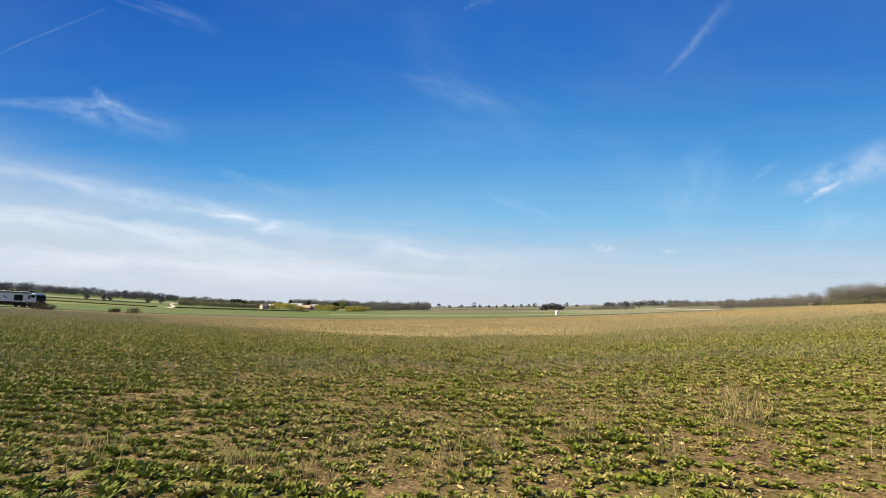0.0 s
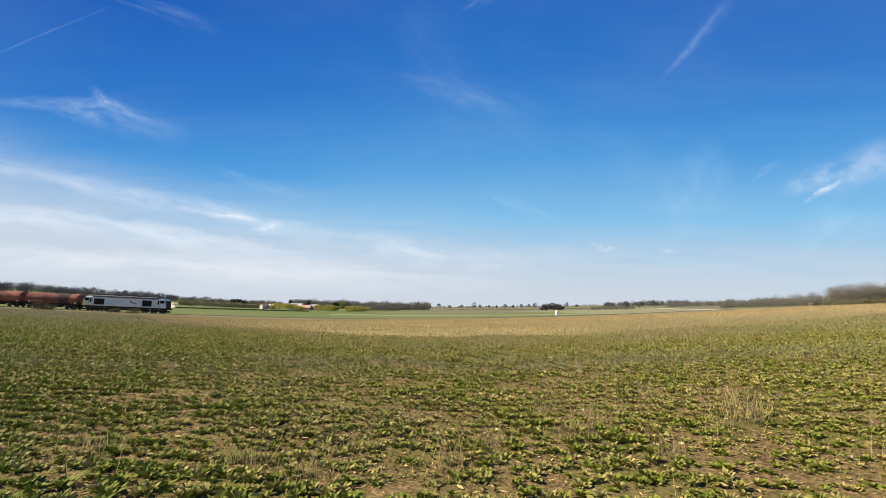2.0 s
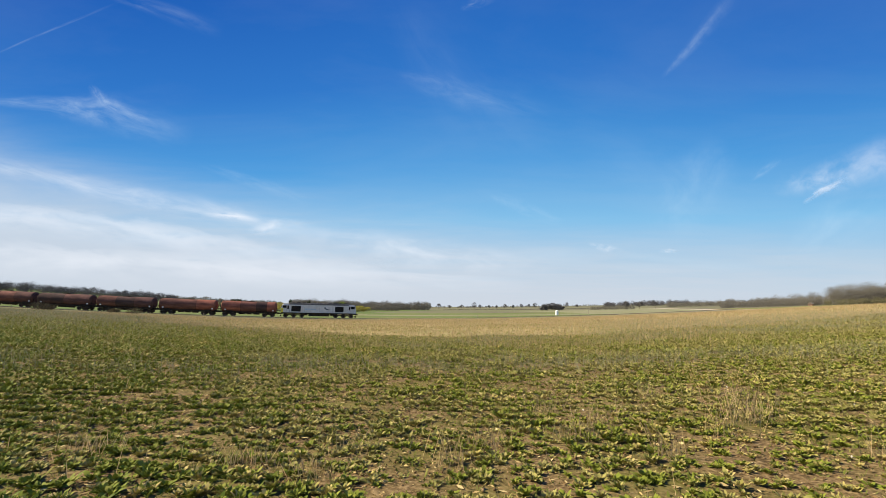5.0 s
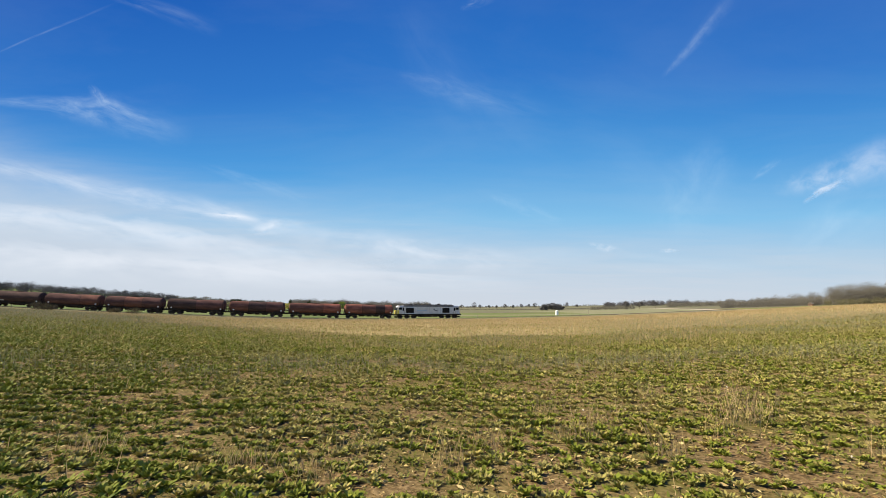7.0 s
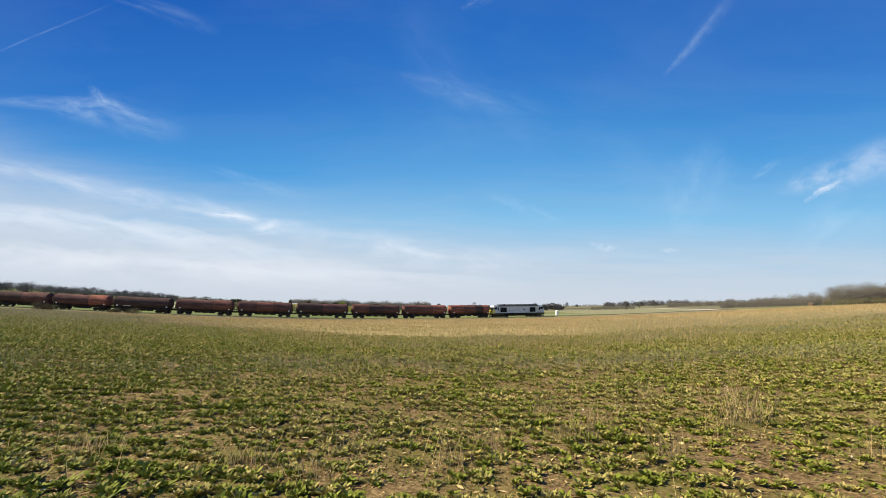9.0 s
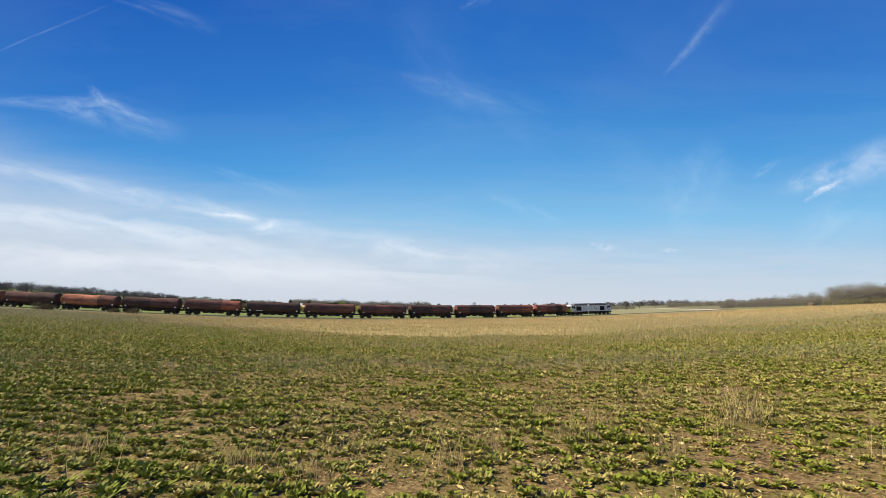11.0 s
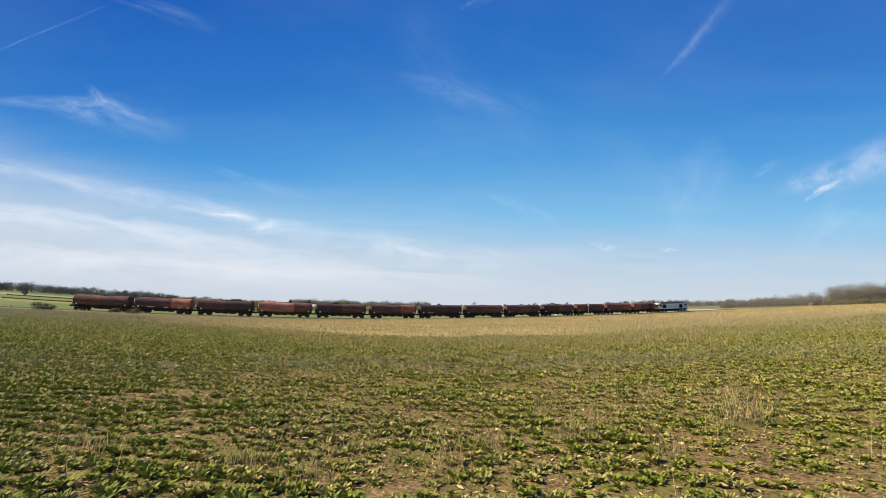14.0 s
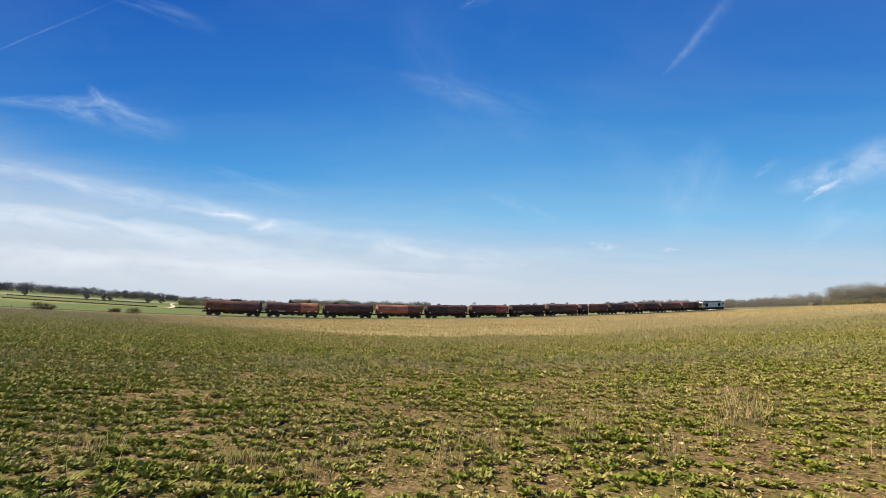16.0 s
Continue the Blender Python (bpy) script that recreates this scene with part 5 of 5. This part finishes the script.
def build_fence():
    first = None
    for k, s in enumerate(np.arange(120, 285, 14.0)):
        p, q = rail_at(s), rail_at(s + 1)
        n = Vector((q.y - p.y, -(q.x - p.x), 0)).normalized()
        if n.y > 0:
            n = -n
        at = p + n * 5.4
        m = pose(at.x, at.y, float(land(at.x, at.y)), rng.uniform(-4, 4), rng.uniform(-4, 4), rng.uniform(0, 90))
        if first is None:
            first = part("fence_post", box(0, 0, 0.40, 0.09, 0.09, 1.3, 0.02), M_POST)
            tagged(first, "weathered wooden fence post on the railway verge", "fence post", group="fence posts along the line")
            first.matrix_basis = m
        else:
            copy_thing(first, m)


build_fence()


# ---- high thin clouds ----
def cloud_material(name, strength, streak, lo, hi, ragged=0.0, white=(0.74, 0.89, 0.99)):
    """ragged: how far the grain eats into the upper edge of a sheet that fades slowly downwards."""
    m = bpy.data.materials.new(name)
    m.use_nodes = True
    nt = m.node_tree
    nt.nodes.clear()
    N, Lk = nt.nodes.new, nt.links.new
    out = N("ShaderNodeOutputMaterial")
    em = N("ShaderNodeEmission"); em.inputs["Color"].default_value = (*white, 1); em.inputs["Strength"].default_value = 0.8
    tr = N("ShaderNodeBsdfTransparent")
    ms = N("ShaderNodeMixShader")
    uv = N("ShaderNodeUVMap"); uv.uv_map = "along"
    sp = N("ShaderNodeSeparateXYZ"); Lk(uv.outputs[0], sp.inputs[0])
    oi = N("ShaderNodeObjectInfo")
    ofs = N("ShaderNodeMath"); ofs.operation = "MULTIPLY"; ofs.inputs[1].default_value = 50
    Lk(oi.outputs["Random"], ofs.inputs[0])
    cx = N("ShaderNodeCombineXYZ"); Lk(ofs.outputs[0], cx.inputs["Z"])
    mp = N("ShaderNodeMapping"); mp.inputs["Scale"].default_value = (streak[0], streak[1], 1)
    mp.inputs["Rotation"].default_value = (0, 0, radians(streak[2]))
    Lk(uv.outputs[0], mp.inputs[0]); Lk(cx.outputs[0], mp.inputs["Location"])
    no = N("ShaderNodeTexNoise")
    no.inputs["Scale"].default_value, no.inputs["Detail"].default_value, no.inputs["Roughness"].default_value = 1.0, 9, 0.60
    no.inputs["Distortion"].default_value = 0.35
    Lk(mp.outputs[0], no.inputs["Vector"])
    r = N("ShaderNodeMapRange"); r.interpolation_type = "SMOOTHSTEP"
    r.inputs["From Min"].default_value, r.inputs["From Max"].default_value = lo, hi
    Lk(no.outputs["Fac"], r.inputs["Value"])
    def hump(sock, p):
        # 1 in the middle, 0 at both ends
        a = N("ShaderNodeMath"); a.operation = "MULTIPLY_ADD"; a.inputs[1].default_value, a.inputs[2].default_value = 2, -1
        Lk(sock, a.inputs[0])
        q = N("ShaderNodeMath"); q.operation = "MULTIPLY"; Lk(a.outputs[0], q.inputs[0]); Lk(a.outputs[0], q.inputs[1])
        o = N("ShaderNodeMath"); o.operation = "SUBTRACT"; o.use_clamp = True; o.inputs[0].default_value = 1.0; Lk(q.outputs[0], o.inputs[1])
        w = N("ShaderNodeMath"); w.operation = "POWER"; w.inputs[1].default_value = p; Lk(o.outputs[0], w.inputs[0])
        return w.outputs[0]
    a1 = N("ShaderNodeMath"); a1.operation = "MULTIPLY"
    across = hump(sp.outputs["Y"], 2.2) if not ragged else None
    if ragged:
        tp = N("ShaderNodeMath"); tp.operation = "MULTIPLY_ADD"; tp.inputs[1].default_value = ragged
        Lk(no.outputs["Fac"], tp.inputs[0]); Lk(sp.outputs["Y"], tp.inputs[2])
        up = N("ShaderNodeMapRange"); up.interpolation_type = "SMOOTHSTEP"
        up.inputs["From Min"].default_value, up.inputs["From Max"].default_value = 0.86 + ragged * 0.5, 0.62 + ragged * 0.5
        Lk(tp.outputs[0], up.inputs["Value"])
        lo_ = N("ShaderNodeMapRange"); lo_.interpolation_type = "SMOOTHSTEP"
        lo_.inputs["From Min"].default_value, lo_.inputs["From Max"].default_value = 0.0, 0.6
        Lk(sp.outputs["Y"], lo_.inputs["Value"])
        ud = N("ShaderNodeMath"); ud.operation = "MULTIPLY"; Lk(up.outputs[0], ud.inputs[0]); Lk(lo_.outputs[0], ud.inputs[1])
        across = ud.outputs[0]
    Lk(hump(sp.outputs["X"], 0.8 if ragged else 1.3), a1.inputs[0]); Lk(across, a1.inputs[1])
    a2 = N("ShaderNodeMath"); a2.operation = "MULTIPLY"; Lk(a1.outputs[0], a2.inputs[0]); Lk(r.outputs[0], a2.inputs[1])
    a3 = N("ShaderNodeMath"); a3.operation = "MULTIPLY"; a3.use_clamp = True; a3.inputs[1].default_value = strength; Lk(a2.outputs[0], a3.inputs[0])
    Lk(a3.outputs[0], ms.inputs[0]); Lk(tr.outputs[0], ms.inputs[1]); Lk(em.outputs[0], ms.inputs[2])
    Lk(ms.outputs[0], out.inputs["Surface"])
    return m


C_WISP = cloud_material("cirrus_wisp", 0.33, (4.5, 2.6, 14), 0.30, 0.82)
C_VEIL = cloud_material("cirrus_veil", 0.20, (3.0, 2.2, -15), 0.30, 0.90)
C_SHEER = cloud_material("cirrus_sheer", 0.06, (2.2, 2.4, 20), 0.25, 0.85)
C_TRAIL = cloud_material("old_vapour_trail", 0.13, (9.0, 1.6, 3), 0.20, 0.85)
C_BAND = cloud_material("cirrus_band", 0.46, (6.0, 2.0, 8), 0.26, 0.80, white=(0.90, 0.93, 0.985))
C_BANK = cloud_material("cirrus_bank", 0.46, (9.0, 2.6, 10), 0.18, 0.68, 0.8, (0.91, 0.93, 0.98))
C_TUFT = cloud_material("cirrus_tuft", 0.6, (3.0, 2.0, 20), 0.30, 0.70, white=(0.91, 0.93, 0.985))
CLOUDS = []
CP, SP = math.cos(radians(PITCH)), math.sin(radians(PITCH))


def sky_point(u, v, dist):
    return (Vector((u, CP - v * SP, SP + v * CP)).normalized() * dist) + Vector((0, 0, EYE))


def cloud(name, spine, widths, mat, label, drift, dist=4300):
    """A thin sheet along a spine of sky bearings (u across, v up), its width going with it."""
    n, k = 40, 9
    t = np.linspace(0, 1, n)
    tt = np.linspace(0, 1, len(spine))
    us, vs = np.interp(t, tt, [p[0] for p in spine]), np.interp(t, tt, [p[1] for p in spine])
    ws = np.interp(t, np.linspace(0, 1, len(widths)), widths)
    du, dv = np.gradient(us), np.gradient(vs)
    ln = np.hypot(du, dv) + 1e-9
    mid = sky_point(us[n // 2], vs[n // 2], dist)
    verts, uvs, faces = [], [], []
    for i in range(n):
        for j in range(k):
            q = j / (k - 1)
            o = (q - 0.5) * ws[i]
            verts.append(tuple(sky_point(us[i] - dv[i] / ln[i] * o, vs[i] + du[i] / ln[i] * o, dist) - mid))
            uvs.append((t[i], q))
    for i in range(n - 1):
        for j in range(k - 1):
            faces.append((i * k + j, i * k + j + 1, (i + 1) * k + j + 1, (i + 1) * k + j))
    ob = mesh_part(name, verts, faces, mat)
    lay = ob.data.uv_layers.new(name="along")
    for lp in ob.data.loops:
        lay.data[lp.index].uv = uvs[lp.vertex_index]
    mat.cycles.emission_sampling = "NONE"
    ob.location = mid
    CLOUDS.append((ob, mid, drift))
    return tagged(ob, label, "cloud")


def uvp(x, y):
    return ((x - 784) / 784, (441 - y) / 784)


WEST = (-30, 0, 12)
EAST = (0, 0, 14)
cloud("vapour_trail", [uvp(-90, 134), uvp(60, 68), uvp(215, 4)], [0.007, 0.008, 0.010], C_TRAIL, "thin old vapour trail in blue sky", WEST)
cloud("cirrus_cloud", [uvp(170, -14), uvp(260, 8), uvp(400, 60)], [0.02, 0.045, 0.06], C_VEIL, "faint brushed cirrus wisp high in blue sky", WEST)
cloud("cirrus_cloud", [uvp(-60, 176), uvp(90, 186), uvp(200, 200), uvp(345, 250)], [0.02, 0.05, 0.12, 0.10], C_WISP, "feathery white cirrus wisp", WEST)
cloud("cirrus_cloud", [uvp(160, 150), uvp(185, 182), uvp(310, 236)], [0.02, 0.04, 0.05], C_WISP, "bright curled head of a cirrus wisp", WEST)
cloud("cirrus_cloud", [uvp(-120, 264), uvp(60, 308), uvp(250, 352), uvp(430, 386), uvp(640, 424)], [0.04, 0.07, 0.08, 0.08, 0.06], C_BAND, "long thin white cirrus streak", WEST)
cloud("cirrus_cloud", [uvp(-60, 288), uvp(20, 300), uvp(130, 326)], [0.012, 0.022, 0.02], C_WISP, "bright thread in the long cirrus streak", WEST, 4250)
cloud("cirrus_cloud", [uvp(355, 380), uvp(410, 382), uvp(470, 392)], [0.012, 0.024, 0.018], C_TUFT, "bright fleecy tuft in the cirrus streak", WEST, 4250)
cloud("cirrus_cloud", [uvp(438, 412), uvp(490, 402), uvp(548, 404)], [0.022, 0.048, 0.03], C_TUFT, "bright fleecy tuft at the cirrus streak's end", WEST, 4250)
cloud("cirrus_cloud", [uvp(350, 290), uvp(450, 322), uvp(560, 362)], [0.02, 0.04, 0.03], C_VEIL, "faint small cirrus streak", WEST)
cloud("cirrus_cloud", [uvp(-520, 372), uvp(-200, 376), uvp(60, 386), uvp(270, 416), uvp(470, 452), uvp(700, 486)], [0.10, 0.10, 0.10, 0.11, 0.10, 0.06], C_BANK, "dense white cirrus bank with a sharp upper edge", WEST, 4350)
cloud("cirrus_cloud", [uvp(-520, 440), uvp(-100, 452), uvp(250, 474), uvp(600, 492), uvp(950, 505)], [0.12, 0.12, 0.12, 0.10, 0.06], C_BANK, "broad white cirrus bank low over the horizon", WEST, 4400)
cloud("cirrus_cloud", [uvp(480, 412), uvp(720, 446), uvp(1000, 478)], [0.07, 0.11, 0.07], C_BAND, "soft white cirrus veil low in the sky", WEST, 4380)
cloud("cirrus_cloud", [uvp(820, 440), uvp(1060, 462), uvp(1400, 478)], [0.05, 0.07, 0.05], C_VEIL, "pale cirrus haze low in the sky", EAST, 4390)
cloud("vapour_trail", [uvp(1168, 142), uvp(1205, 104), uvp(1250, 52), uvp(1312, -24)], [0.016, 0.028, 0.044, 0.06], C_TRAIL, "broad fading vapour trail", EAST)
cloud("vapour_trail", [uvp(1172, 138), uvp(1215, 92), uvp(1300, -14)], [0.010, 0.016, 0.018], C_TRAIL, "bright core of a fading vapour trail", EAST, 4250)
cloud("cirrus_cloud", [uvp(1365, 338), uvp(1470, 314), uvp(1660, 250)], [0.05, 0.10, 0.17], C_BAND, "white spreading cirrus plume in the sky", EAST)
cloud("cirrus_cloud", [uvp(1420, 362), uvp(1455, 338), uvp(1500, 318)], [0.012, 0.022, 0.02], C_TUFT, "bright small knot in a cirrus plume", EAST, 4250)
cloud("cirrus_cloud", [uvp(1380, 470), uvp(1480, 400), uvp(1640, 300)], [0.10, 0.18, 0.22], C_VEIL, "thin skirt of cirrus under a plume", EAST, 4380)
cloud("cirrus_cloud", [uvp(700, 130), uvp(800, 158), uvp(990, 210)], [0.05, 0.11, 0.08], C_VEIL, "pale thin cirrus veil in blue sky", WEST)
cloud("cirrus_cloud", [uvp(700, -20), uvp(760, 80), uvp(860, 220), uvp(1000, 330)], [0.12, 0.20, 0.22, 0.16], C_SHEER, "sheer brushed cirrus high in blue sky", WEST, 4420)
cloud("cirrus_cloud", [uvp(815, 16), uvp(845, 6), uvp(885, -8)], [0.02, 0.035, 0.03], C_VEIL, "tiny faint cirrus wisp", WEST)
cloud("cirrus_cloud", [uvp(840, 335), uvp(920, 366), uvp(1010, 400)], [0.02, 0.05, 0.03], C_VEIL, "small faint cirrus streak above the horizon", WEST)
cloud("cirrus_cloud", [uvp(1000, 250), uvp(1200, 330), uvp(1430, 430)], [0.16, 0.30, 0.22], C_SHEER, "wide faint cirrus veil", EAST)
cloud("cirrus_cloud", [uvp(1160, 420), uvp(1220, 340), uvp(1290, 250)], [0.14, 0.20, 0.14], C_VEIL, "pale brushed cirrus patch", EAST, 4400)
cloud("cirrus_cloud", [uvp(1328, 322), uvp(1355, 302), uvp(1385, 282)], [0.015, 0.025, 0.02], C_VEIL, "tiny faint cirrus streak", EAST)
cloud("cirrus_cloud", [uvp(1040, 432), uvp(1070, 440), uvp(1105, 444)], [0.012, 0.024, 0.012], C_BAND, "tiny white tuft low in the sky", EAST)
cloud("cirrus_cloud", [uvp(1165, 446), uvp(1185, 445), uvp(1205, 447)], [0.008, 0.014, 0.008], C_BAND, "tiny white tuft low in the sky", EAST)

motions()
